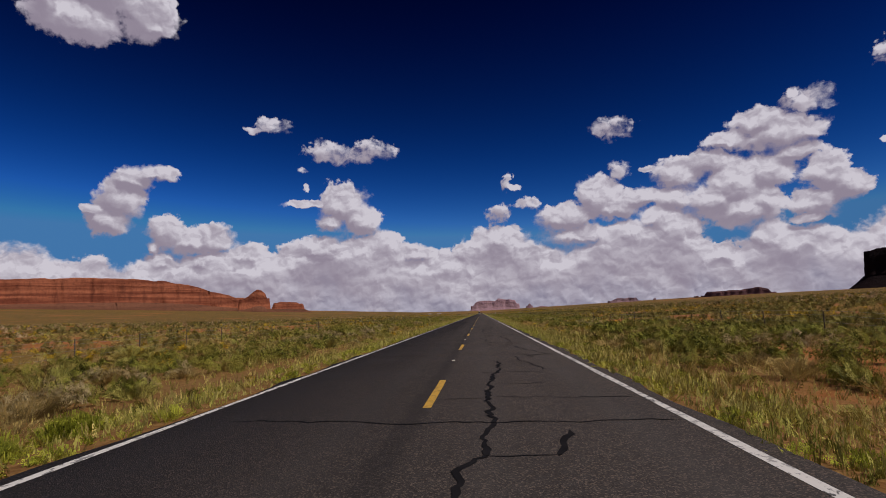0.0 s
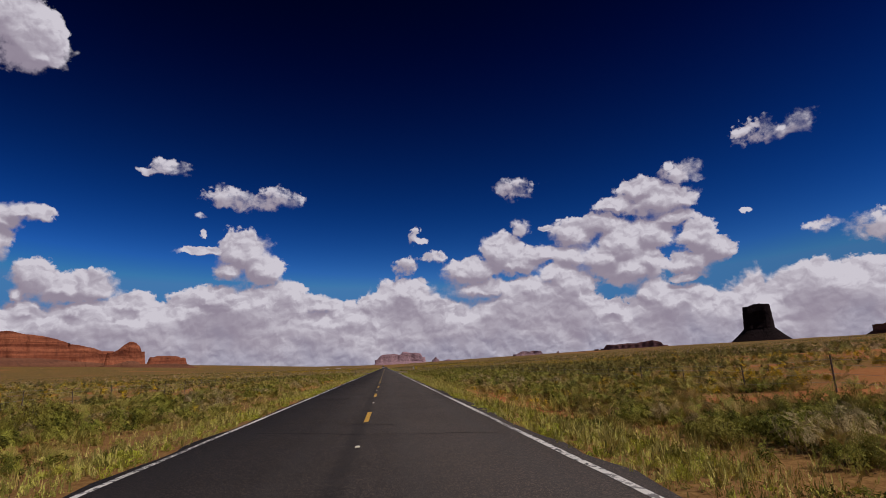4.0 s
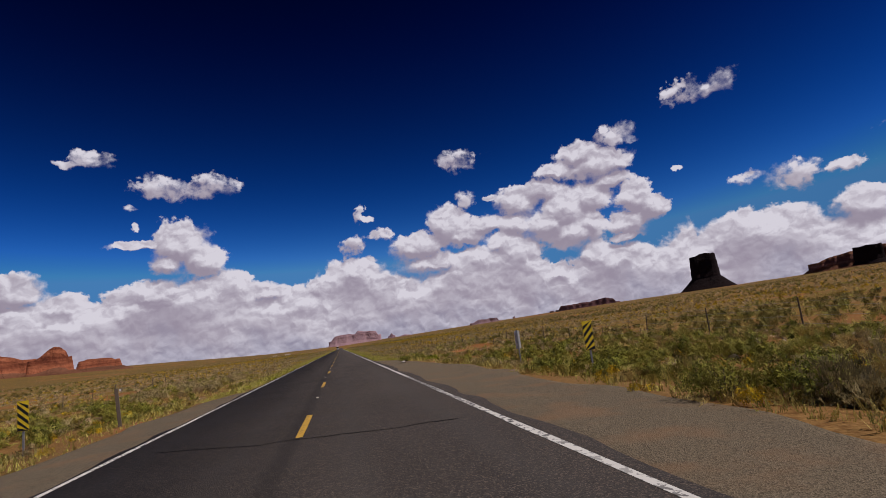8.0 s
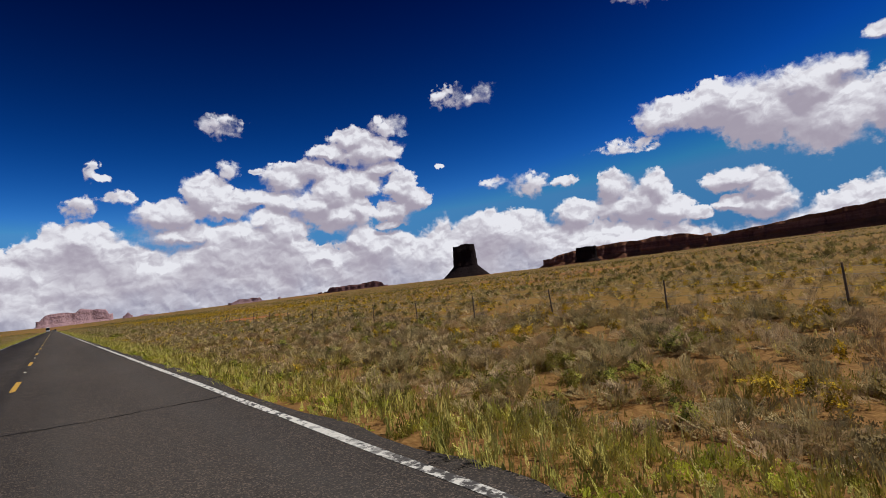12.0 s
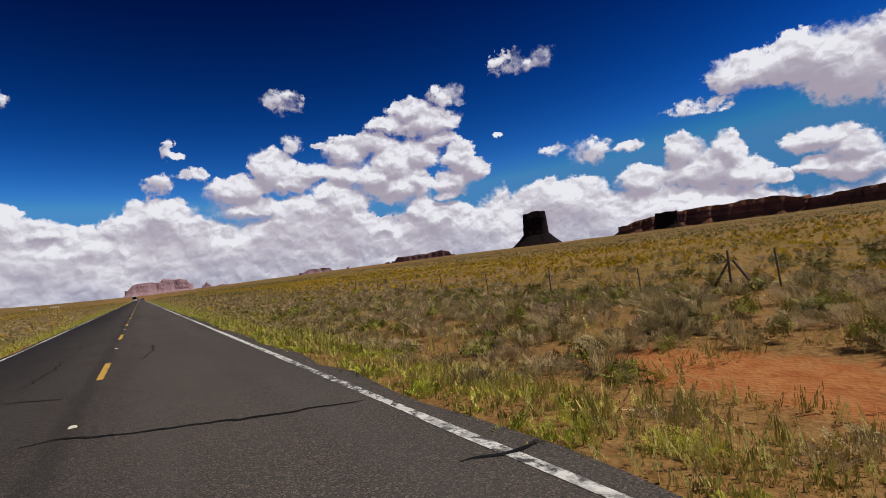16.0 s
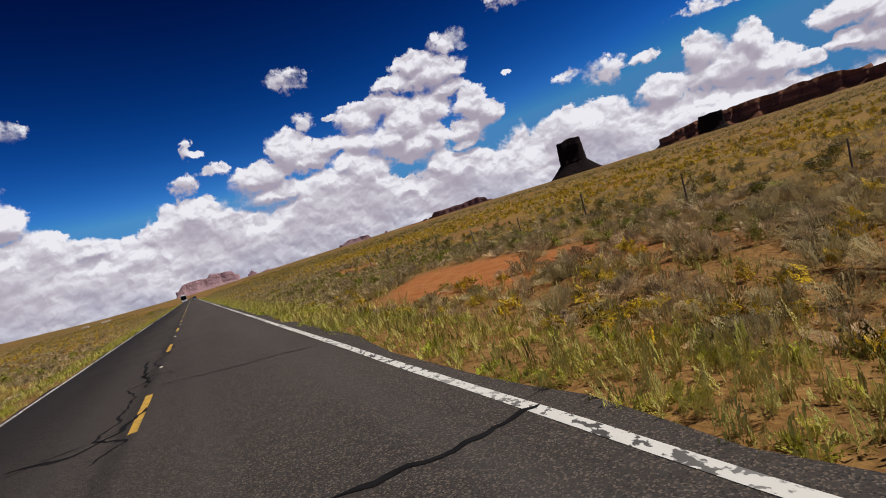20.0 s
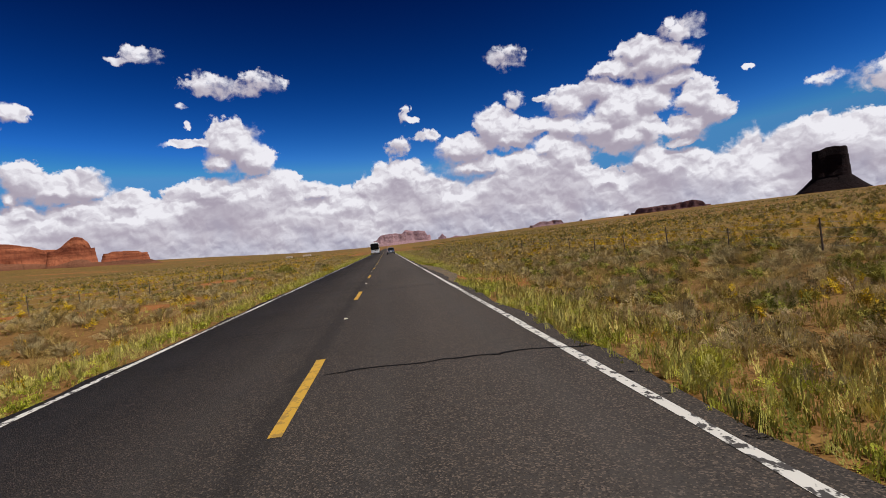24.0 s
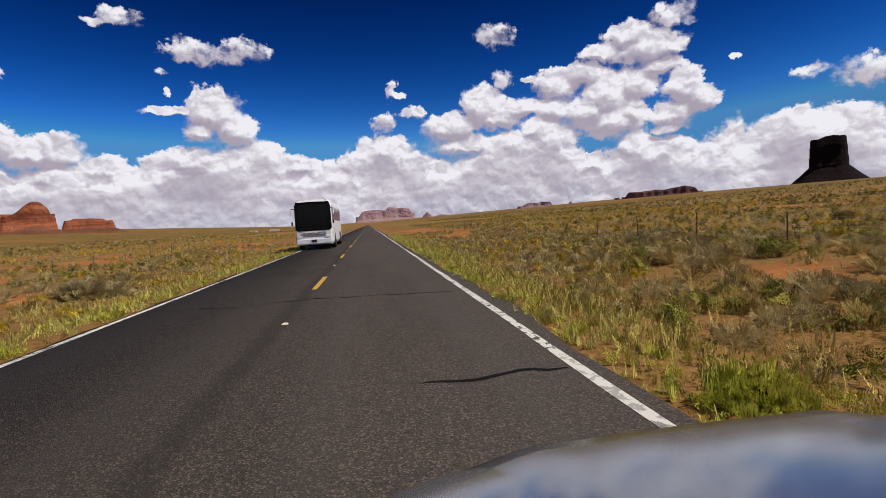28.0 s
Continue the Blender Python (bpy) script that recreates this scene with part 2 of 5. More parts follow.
wt.links.new(hue.outputs[0], gam.inputs[0])
gam.inputs[1].default_value = 2.7
deep = wvec("MULTIPLY", gam.outputs[0], (30.0, 7.6, 3.5))
deep = wvec("MINIMUM", deep, (0.045, 0.155, 0.34))
shade = wmath("MULTIPLY", wrange(el, 8.0, 44.0, 1.28, 0.30), wrange(az, -5.0, 75.0, 1.15, 0.85))
grade = wt.nodes.new("ShaderNodeCombineXYZ")
for q in range(3):
    wt.links.new(wmath("MULTIPLY", shade, wrange(el, 20.0, 37.0, (1.0, 1.05, 1.0)[q], (1.0, 0.72, 1.03)[q])), grade.inputs[q])
deep = wvec("MULTIPLY", deep, grade.outputs[0])
final = wmix(cover, deep, cloud_col)
back = wt.nodes.new("ShaderNodeBackground")
wt.links.new(final, back.inputs[0])
back.inputs[1].default_value = 1.0
wout = wt.nodes.new("ShaderNodeOutputWorld")
wt.links.new(back.outputs[0], wout.inputs[0])

sun_data = bpy.data.lights.new("sun", "SUN")
sun_data.energy, sun_data.angle, sun_data.color = 3.6, radians(0.5), (1.0, 0.95, 0.87)
sun = new("sun", sun_data)
sa, se = radians(SUN_AZ), radians(SUN_EL)
sun.matrix_world = look((0, 0, 300), (-math.sin(sa) * math.cos(se) * 100, -math.cos(sa) * math.cos(se) * 100, 300 - math.sin(se) * 100))


# ---- materials ----
def material(name, rough=0.9, metal=0.0, spec=0.3):
    m = bpy.data.materials.new(name)
    m.use_nodes = True
    b = m.node_tree.nodes["Principled BSDF"]
    b.inputs["Roughness"].default_value = rough
    b.inputs["Metallic"].default_value = metal
    b.inputs["Specular IOR Level"].default_value = spec
    return m, m.node_tree, b


class Mat:
    """Small helper round a material's node tree."""

    def __init__(self, name, rough=0.9, metal=0.0, spec=0.3):
        self.m, self.t, self.b = material(name, rough, metal, spec)
        self.pos = self.t.nodes.new("ShaderNodeNewGeometry").outputs["Position"]

    def link(self, a, b):
        self.t.links.new(a, b)

    def put(self, nd, i, v):
        if isinstance(v, bpy.types.NodeSocket):
            self.link(v, nd.inputs[i])
        else:
            nd.inputs[i].default_value = v

    def noise(self, scale, detail=4.0, rough=0.55, stretch=None, vec=None):
        nd = self.t.nodes.new("ShaderNodeTexNoise")
        v = vec or self.pos
        if stretch:
            mp = self.t.nodes.new("ShaderNodeVectorMath")
            mp.operation = "MULTIPLY"
            self.link(v, mp.inputs[0])
            mp.inputs[1].default_value = stretch
            v = mp.outputs[0]
        self.link(v, nd.inputs["Vector"])
        nd.inputs["Scale"].default_value = scale
        nd.inputs["Detail"].default_value = detail
        nd.inputs["Roughness"].default_value = rough
        return nd.outputs["Fac"]

    def voronoi(self, scale, out="Distance"):
        nd = self.t.nodes.new("ShaderNodeTexVoronoi")
        self.link(self.pos, nd.inputs["Vector"])
        nd.inputs["Scale"].default_value = scale
        return nd.outputs[out]

    def math(self, op, a, b=0.0):
        nd = self.t.nodes.new("ShaderNodeMath")
        nd.operation = op
        self.put(nd, 0, a)
        self.put(nd, 1, b)
        return nd.outputs[0]

    def rng(self, v, a, b, lo=0.0, hi=1.0):
        nd = self.t.nodes.new("ShaderNodeMapRange")
        nd.interpolation_type = "SMOOTHSTEP"
        for i, x in enumerate((v, a, b, lo, hi)):
            self.put(nd, i, x)
        return nd.outputs[0]

    def mix(self, f, a, b, mode="MIX"):
        nd = self.t.nodes.new("ShaderNodeMix")
        nd.data_type = "RGBA"
        nd.blend_type = mode
        self.put(nd, 0, f)
        for i, c in ((6, a), (7, b)):
            self.put(nd, i, c if isinstance(c, bpy.types.NodeSocket) else (*c, 1))
        return nd.outputs[2]

    def axis(self, i):
        nd = self.t.nodes.new("ShaderNodeSeparateXYZ")
        self.link(self.pos, nd.inputs[0])
        return nd.outputs[i]

    def island(self):
        return self.t.nodes.new("ShaderNodeNewGeometry").outputs["Random Per Island"]

    def bump(self, h, strength=0.5, dist=0.05):
        nd = self.t.nodes.new("ShaderNodeBump")
        nd.inputs["Strength"].default_value = strength
        nd.inputs["Distance"].default_value = dist
        self.link(h, nd.inputs["Height"])
        self.link(nd.outputs[0], self.b.inputs["Normal"])

    def colour(self, c):
        self.put(self.b, "Base Color", c if isinstance(c, bpy.types.NodeSocket) else (*c, 1))
        return self


def plain(name, c, rough=0.6, metal=0.0, var=0.12, scale=8.0, spec=0.3):
    k = Mat(name, rough, metal, spec)
    n = k.noise(scale, 5)
    k.colour(k.mix(k.rng(n, 0.3, 0.7), tuple(x * (1 - var) for x in c), tuple(min(1, x * (1 + var)) for x in c)))
    return k.m


def make_asphalt():
    k = Mat("asphalt", 0.95, spec=0.12)
    grain = k.voronoi(75.0)
    speck = k.voronoi(75.0, "Color")
    sp = k.t.nodes.new("ShaderNodeSeparateXYZ")
    k.link(speck, sp.inputs[0])
    big = k.noise(0.35, 4, 0.6, (1.0, 0.12, 1.0))
    fine = k.noise(6.0, 5)
    c = k.mix(k.rng(big, 0.3, 0.7), (0.040, 0.034, 0.030), (0.066, 0.055, 0.047))
    c = k.mix(k.rng(fine, 0.35, 0.75, 0.0, 0.45), c, (0.064, 0.057, 0.052))
    c = k.mix(k.rng(sp.outputs[0], 0.66, 0.95, 0.0, 0.52), c, (0.22, 0.165, 0.125))
    c = k.mix(k.rng(sp.outputs[1], 0.70, 0.92, 0.0, 0.5), c, (0.016, 0.014, 0.013))
    x = k.axis(0)
    joint = k.math("ABSOLUTE", k.math("ADD", x, 0.12))
    joint = k.math("ADD", joint, k.math("MULTIPLY", k.noise(2.2, 3), 0.22))
    c = k.mix(k.rng(joint, 0.16, 0.34, 0.40, 0.0), c, (0.022, 0.020, 0.019))
    track = k.math("ABSOLUTE", k.math("SUBTRACT", k.math("ABSOLUTE", x), 1.75))
    c = k.mix(k.rng(k.math("ABSOLUTE", k.math("SUBTRACT", track, 0.85)), 0.0, 0.4, 0.25, 0.0), c, (0.075, 0.067, 0.060))
    k.colour(c)
    k.bump(grain, 0.6, 0.012)
    return k.m


def make_line(name, c, worn, chipped=1.0):
    k = Mat(name, 0.75)
    n = k.noise(7.0, 6, 0.7)
    m = k.noise(0.25, 2)
    notch = k.noise(1.0, 3, 0.65, (9.0, 5.5, 1.0))
    chips = k.math("MULTIPLY", k.rng(m, 0.38, 0.56, 0.45 * chipped, chipped), k.rng(notch, 0.515, 0.57))
    gone = k.math("MULTIPLY", k.rng(k.noise(0.09, 2), 0.5, 0.62, 0.0, chipped), k.rng(n, 0.42, 0.56))
    w = k.math("ADD", k.math("ADD", chips, gone), k.rng(n, worn, worn + 0.14))
    k.colour(k.mix(k.math("MINIMUM", w, 1.0), c, (0.07, 0.063, 0.058)))
    k.bump(n, 0.3, 0.01)
    return k.m


def make_soil():
    k = Mat("desert_soil", 0.95, spec=0.1)
    big = k.noise(0.035, 4, 0.6)
    mid = k.noise(0.22, 5, 0.6)
    fine = k.noise(2.6, 6, 0.65)
    grit = k.voronoi(14.0)
    c = k.mix(k.rng(fine, 0.3, 0.7), (0.33, 0.105, 0.028), (0.45, 0.185, 0.060))
    c = k.mix(k.rng(mid, 0.48, 0.66, 0.0, 0.8), c, (0.36, 0.170, 0.062))
    c = k.mix(k.rng(grit, 0.0, 0.14, 0.4, 0.0), c, (0.22, 0.12, 0.07))
    # dry ground litter and low cover far from the road
    x = k.math("ABSOLUTE", k.axis(0))
    away = k.rng(x, 9.0, 26.0)
    att = k.t.nodes.new("ShaderNodeAttribute")
    att.attribute_name = "plant_cover"
    edge = k.math("ADD", att.outputs["Fac"], k.math("MULTIPLY", k.math("SUBTRACT", fine, 0.5), 0.35))
    tiny = k.rng(k.noise(7.0, 4, 0.7), 0.35, 0.65)
    litter = k.mix(tiny, (0.12, 0.075, 0.024), (0.26, 0.165, 0.055))
    golden = k.mix(k.rng(fine, 0.35, 0.65), (0.14, 0.088, 0.022), (0.30, 0.185, 0.045))
    golden = k.mix(k.rng(big, 0.42, 0.62, 0.0, 0.6), golden, (0.30, 0.165, 0.040))
    # scrub that merges with distance
    scrub = k.math("MULTIPLY", k.rng(k.noise(0.16, 5, 0.75), 0.46, 0.56, 0.0, 0.75), k.rng(x, 60.0, 180.0))
    golden = k.mix(scrub, golden, (0.075, 0.065, 0.022))
    c = k.mix(k.math("MULTIPLY", k.rng(edge, 0.34, 0.50), 0.75), c, litter)
    c = k.mix(k.math("MULTIPLY", away, k.rng(edge, 0.42, 0.56, 0.10, 0.88)), c, golden)
    k.colour(c)
    k.bump(k.math("ADD", fine, k.math("MULTIPLY", grit, 0.4)), 0.7, 0.06)
    return k.m


def make_gravel():
    k = Mat("roadside_gravel", 0.95, spec=0.15)
    g = k.voronoi(75.0)
    col = k.voronoi(75.0, "Color")
    s = k.t.nodes.new("ShaderNodeSeparateXYZ")
    k.link(col, s.inputs[0])
    n = k.noise(0.8, 5)
    c = k.mix(s.outputs[0], (0.085, 0.066, 0.042), (0.25, 0.195, 0.125))
    c = k.mix(k.rng(n, 0.46, 0.70, 0.0, 0.50), c, (0.27, 0.150, 0.075))
    k.colour(c)
    k.bump(g, 0.7, 0.015)
    return k.m


STEMMY, LEAFY, BLADES = (60.0, 60.0, 8.0), (40.0, 40.0, 34.0), (70.0, 70.0, 7.0)


def make_leaf(name, a, b, c, tips=None, bright=0.14, holes=None, deep=0.34):
    k = Mat(name, 0.75, spec=0.15)
    r = k.island()
    patch = k.noise(0.6, 3)
    # random darker leaves stand in for the shade inside a clump
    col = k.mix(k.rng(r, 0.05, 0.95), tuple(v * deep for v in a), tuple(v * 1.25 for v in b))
    col = k.mix(k.rng(patch, 0.42, 0.62, 0.0, 0.8), col, c)
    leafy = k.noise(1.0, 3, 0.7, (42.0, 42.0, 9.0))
    # dark mottle in the colour imitates shaded gaps between leaves
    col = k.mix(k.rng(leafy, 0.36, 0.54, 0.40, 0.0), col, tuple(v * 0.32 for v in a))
    if tips:
        col = k.mix(k.math("GREATER_THAN", r, 1.0 - tips[1]), col, tips[0])
    k.colour(col)
    k.bump(leafy, 0.8, 0.03)
    tr = k.t.nodes.new("ShaderNodeBsdfTranslucent")
    k.link(col, tr.inputs[0])
    ad = k.t.nodes.new("ShaderNodeMixShader")
    ad.inputs[0].default_value = bright
    k.link(k.b.outputs[0], ad.inputs[1])
    k.link(tr.outputs[0], ad.inputs[2])
    out = ad.outputs[0]
    if holes:
        # gaps between the single leaves and stems of a clump
        gap = k.math("GREATER_THAN", k.noise(1.0, 2, 0.6, holes), 0.515)
        clear = k.t.nodes.new("ShaderNodeBsdfTransparent")
        cut = k.t.nodes.new("ShaderNodeMixShader")
        k.put(cut, 0, gap)
        k.link(clear.outputs[0], cut.inputs[1])
        k.link(out, cut.inputs[2])
        out = cut.outputs[0]
    k.link(out, k.t.nodes["Material Output"].inputs[0])
    return k.m


def make_rock(name, a, b, dark):
    k = Mat(name, 0.95, spec=0.1)
    band = k.noise(1.0, 4, 0.6, (0.0015, 0.0015, 0.042))
    streak = k.noise(1.0, 5, 0.6, (0.022, 0.022, 0.006))
    fine = k.noise(0.06, 6, 0.65)
    c = k.mix(k.rng(band, 0.35, 0.65), a, b)
    c = k.mix(k.rng(streak, 0.52, 0.72, 0.0, 0.5), c, dark)
    c = k.mix(k.rng(fine, 0.45, 0.75, 0.0, 0.5), c, dark)
    k.colour(c)
    k.bump(k.math("ADD", fine, streak), 1.0, 9.0)
    return k.m


ASPHALT = make_asphalt()
WHITE_LINE = make_line("white_road_paint", (0.72, 0.69, 0.62), 0.60)
YELLOW_LINE = make_line("yellow_road_paint", (0.62, 0.36, 0.045), 0.60, 0.45)
TAR = plain("crack_seal_tar", (0.012, 0.011, 0.011), 0.9, 0, 0.3, 3, 0.08)
SOIL = make_soil()
GRAVEL = make_gravel()
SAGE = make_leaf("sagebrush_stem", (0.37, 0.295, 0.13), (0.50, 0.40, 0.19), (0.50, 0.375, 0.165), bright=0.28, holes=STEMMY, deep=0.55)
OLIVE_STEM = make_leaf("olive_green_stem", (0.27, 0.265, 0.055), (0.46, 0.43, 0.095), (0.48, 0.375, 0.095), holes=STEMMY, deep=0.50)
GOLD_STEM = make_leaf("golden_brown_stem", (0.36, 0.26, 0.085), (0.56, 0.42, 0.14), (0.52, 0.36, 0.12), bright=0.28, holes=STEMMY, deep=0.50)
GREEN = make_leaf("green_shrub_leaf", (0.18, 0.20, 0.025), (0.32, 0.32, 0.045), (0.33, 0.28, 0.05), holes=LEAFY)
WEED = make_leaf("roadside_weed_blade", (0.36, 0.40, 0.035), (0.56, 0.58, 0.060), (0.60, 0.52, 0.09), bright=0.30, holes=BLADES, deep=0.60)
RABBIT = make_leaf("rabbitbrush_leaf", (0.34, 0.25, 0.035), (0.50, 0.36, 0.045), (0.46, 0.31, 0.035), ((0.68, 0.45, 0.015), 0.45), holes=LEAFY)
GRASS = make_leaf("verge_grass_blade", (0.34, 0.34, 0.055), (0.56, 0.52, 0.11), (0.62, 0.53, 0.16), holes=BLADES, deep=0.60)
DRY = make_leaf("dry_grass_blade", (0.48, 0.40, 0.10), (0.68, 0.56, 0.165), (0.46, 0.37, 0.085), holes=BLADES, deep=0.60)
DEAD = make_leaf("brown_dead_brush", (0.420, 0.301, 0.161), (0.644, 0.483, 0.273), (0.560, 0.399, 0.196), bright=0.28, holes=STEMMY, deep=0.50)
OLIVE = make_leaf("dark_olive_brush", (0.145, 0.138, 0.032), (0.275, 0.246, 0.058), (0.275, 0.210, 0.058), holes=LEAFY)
TWIG = plain("shrub_twig", (0.11, 0.085, 0.06), 0.9)
ROCK = make_rock("red_sandstone", (0.17, 0.048, 0.024), (0.40, 0.135, 0.065), (0.085, 0.026, 0.017))
# near-black base colour stands in for the backlit side of butte and pillars
ROCK_DEEP_SHADE = make_rock("deep_shade_sandstone", (0.010, 0.0055, 0.0065), (0.016, 0.008, 0.008), (0.006, 0.004, 0.004))
# darker sandstone copy for the right-hand mesas, their shade mixed into the colour
ROCK_SHADE = make_rock("brown_shaded_sandstone", (0.13, 0.055, 0.045), (0.25, 0.115, 0.085), (0.040, 0.018, 0.017))
SCREE = make_rock("brown_red_scree", (0.16, 0.068, 0.038), (0.23, 0.10, 0.055), (0.09, 0.04, 0.026))
# scree darkened the same way, shade of the butte's foot included in its colour
SCREE_SHADE = make_rock("shaded_scree", (0.011, 0.006, 0.006), (0.016, 0.008, 0.008), (0.007, 0.004, 0.004))
# purple base colour carries the shade on the far right rocks
ROCK_MID = make_rock("shaded_purple_sandstone", (0.15, 0.075, 0.075), (0.20, 0.10, 0.095), (0.10, 0.05, 0.055))
# pale pinkish base colour holds the haze over the farthest rocks
ROCK_HAZE = make_rock("far_hazed_sandstone", (0.38, 0.235, 0.25), (0.43, 0.275, 0.285), (0.31, 0.19, 0.215))
PAINT = plain("silver_blue_car_paint", (0.30, 0.33, 0.37), 0.16, 0.75, 0.04, spec=0.5)
POST = plain("weathered_wood", (0.13, 0.10, 0.075), 0.9)
STEEL = plain("galvanised_steel", (0.30, 0.30, 0.30), 0.55, 0.6)
SIGN_YELLOW = plain("yellow_sign_sheeting", (0.78, 0.56, 0.02), 0.45)
SIGN_BLACK = plain("black_sign_paint", (0.015, 0.015, 0.015), 0.5)
SIGN_WHITE = plain("white_sign_paint", (0.72, 0.70, 0.66), 0.5)
STONE = plain("pale_loose_stone", (0.36, 0.28, 0.21), 0.9)
WHITE = plain("white_coach_paint", (0.80, 0.80, 0.80), 0.25, 0, 0.04)
GLASS = plain("dark_tinted_glass", (0.004, 0.0045, 0.005), 0.08, spec=0.12)
BLACK = plain("black_plastic", (0.02, 0.02, 0.02), 0.6)
RUBBER = plain("tyre_rubber", (0.02, 0.02, 0.02), 0.85)
CHROME = plain("bright_chrome", (0.75, 0.75, 0.76), 0.15, 1.0)
LAMP = plain("clear_lamp_lens", (0.75, 0.76, 0.78), 0.1)
RED_LENS = plain("red_lamp_lens", (0.45, 0.02, 0.015), 0.2)
YELLOW_MARK = plain("pale_reflector", (0.72, 0.66, 0.48), 0.35)


# ---- mesh helpers ----
def build(name, verts, faces, mat, parent=None, smooth=False):
    """A mesh object from arrays: verts n x 3, faces n x 3 or n x 4."""
    verts = np.asarray(verts, dtype=np.float32)
    faces = np.asarray(faces, dtype=np.int32)
    me = bpy.data.meshes.new(name)
    n, k = faces.shape
    me.vertices.add(len(verts))
    me.vertices.foreach_set("co", verts.ravel())
    me.loops.add(n * k)
    me.loops.foreach_set("vertex_index", faces.ravel())
    me.polygons.add(n)
    me.polygons.foreach_set("loop_start", np.arange(0, n * k, k, dtype=np.int32))
    me.polygons.foreach_set("loop_total", np.full(n, k, dtype=np.int32))
    me.update(calc_edges=True)
    if smooth:
        me.polygons.foreach_set("use_smooth", np.ones(n, dtype=bool))
    me.materials.append(mat)
    ob = new(name, me)
    ob.parent = parent
    return ob


def part(name, bm, mat, parent=None, label="", smooth=False):
    me = bpy.data.meshes.new(name)
    bmesh.ops.recalc_face_normals(bm, faces=bm.faces[:])
    for f in bm.faces:
        f.smooth = smooth
    bm.to_mesh(me)
    bm.free()
    me.materials.append(mat)
    ob = new(name, me)
    ob.parent = parent
    if label:
        ob["label"] = label
    return ob


def box(sx, sy, sz, x=0, y=0, z=0, bevel=0.0, bm=None, m=None):
    bm = bm or bmesh.new()
    mat = Matrix.Translation((x, y, z)) @ (m or Matrix()) @ Matrix.Diagonal((sx, sy, sz, 1))
    made = bmesh.ops.create_cube(bm, size=1.0, matrix=mat)
    if bevel:
        es = list({e for v in made["verts"] for e in v.link_edges})
        bmesh.ops.bevel(bm, geom=es, offset=bevel, segments=2, affect="EDGES", profile=0.6)
    return bm


def rod(r1, r2, depth, m, seg=8, bm=None):
    bm = bm or bmesh.new()
    bmesh.ops.create_cone(bm, cap_ends=True, segments=seg, radius1=r1, radius2=r2, depth=depth, matrix=m)
    return bm


def thing(name, x, y, z, rz=0, **tags):
    ob = new(name)
    ob.empty_display_size = 0.2
    ob.matrix_world = pose(x, y, z, 0, 0, rz)
    return tagged(ob, **tags)


rng = np.random.default_rng(7)


def smooth_noise(x, y, seed, cell):
    """Value noise on the plane, vectorised."""
    g = np.random.default_rng(seed).random((64, 64))
    u, v = np.asarray(x) / cell, np.asarray(y) / cell
    i, j = np.floor(u).astype(int), np.floor(v).astype(int)
    fu, fv = u - i, v - j
    fu, fv = fu * fu * (3 - 2 * fu), fv * fv * (3 - 2 * fv)
    a = g[i % 64, j % 64] * (1 - fu) + g[(i + 1) % 64, j % 64] * fu
    b = g[i % 64, (j + 1) % 64] * (1 - fu) + g[(i + 1) % 64, (j + 1) % 64] * fu
    return a * (1 - fv) + b * fv


# ---- the land ----
RIGHT_SLOPE, LEFT_SLOPE = 0.028, 0.008
EDGE = 3.63                      # half the paved width


def step(v, a, b):
    s = np.clip((v - a) / (b - a), 0, 1)
    return s * s * (3 - 2 * s)


def height(x, y):
    x, y = np.asarray(x, float), np.asarray(y, float)
    ax = np.abs(x)
    bank = -0.42 * step(ax, EDGE, 7.0)
    pull = step(y, 248, 258) * (1 - step(y, 296, 306)) * (x > 0) + 0.8 * step(y, 250, 262) * (1 - step(y, 276, 288)) * (x < 0)
    bank = bank * (1 - 0.75 * pull * (1 - step(ax, 6, 9)))
    far = np.where(x > 0, RIGHT_SLOPE, LEFT_SLOPE) * np.clip(ax - 9, 0, 2100)
    far = far + np.where(x < 0, 0.040, 0.0) * np.clip(ax - 600, 0, 2200)
    lumps = (smooth_noise(x, y, 3, 9.0) - 0.5) * 0.45 + (smooth_noise(x, y, 4, 2.7) - 0.5) * 0.16
    lumps = lumps * step(ax, EDGE + 0.3, 9.0)
    rolls = (smooth_noise(x, y, 5, 120.0) - 0.5) * 3.0 * step(ax, 30, 160)
    dist = np.hypot(x, y - 443)
    horizon = 0.010 * np.clip(dist - 2600, 0, 3000)
    return -0.05 - 0.02 * (ax < EDGE) + bank + far + lumps + rolls + horizon


# bare patches of orange dirt: middle and half sizes
BARE = ((9.7, 457, 3.0, 7.0), (23, 457, 6, 4), (12.5, 481, 6.5, 4.5), (26, 463, 9, 6), (10.4, 548.5, 2.2, 2.2), (14, 804, 5, 4), (19.4, 841, 6, 5), (12.5, 896, 1.6, 2),
        (11.5, 862, 3.5, 4), (-12.7, 906, 3, 5), (-14, 815, 5, 6), (4.9, 575, 1.0, 3), (11.7, 610, 3, 4), (9.6, 648, 2.2, 5), (15.6, 679, 4, 5), (7.7, 78, 1.8, 5),
        (-8, 77, 2, 5), (-7.6, 110, 2, 5), (5.9, 324, 1.6, 4), (11.5, 358, 5, 7), (9, 437, 2.5, 4), (8, 511, 1.6, 4))


def cover(x, y):
    """How densely plants stand, 0 to 1: one pattern for the soil and for what grows on it."""
    bare = 0.0
    for px, py, rx, ry in BARE:
        bare = bare + ((0.34 if rx >= 6 else 0.16) + 0.30 * smooth_noise(x, y, 50, 2.2)) * np.exp(-(((x - px) / rx) ** 2 + ((y - py) / ry) ** 2) ** 2)
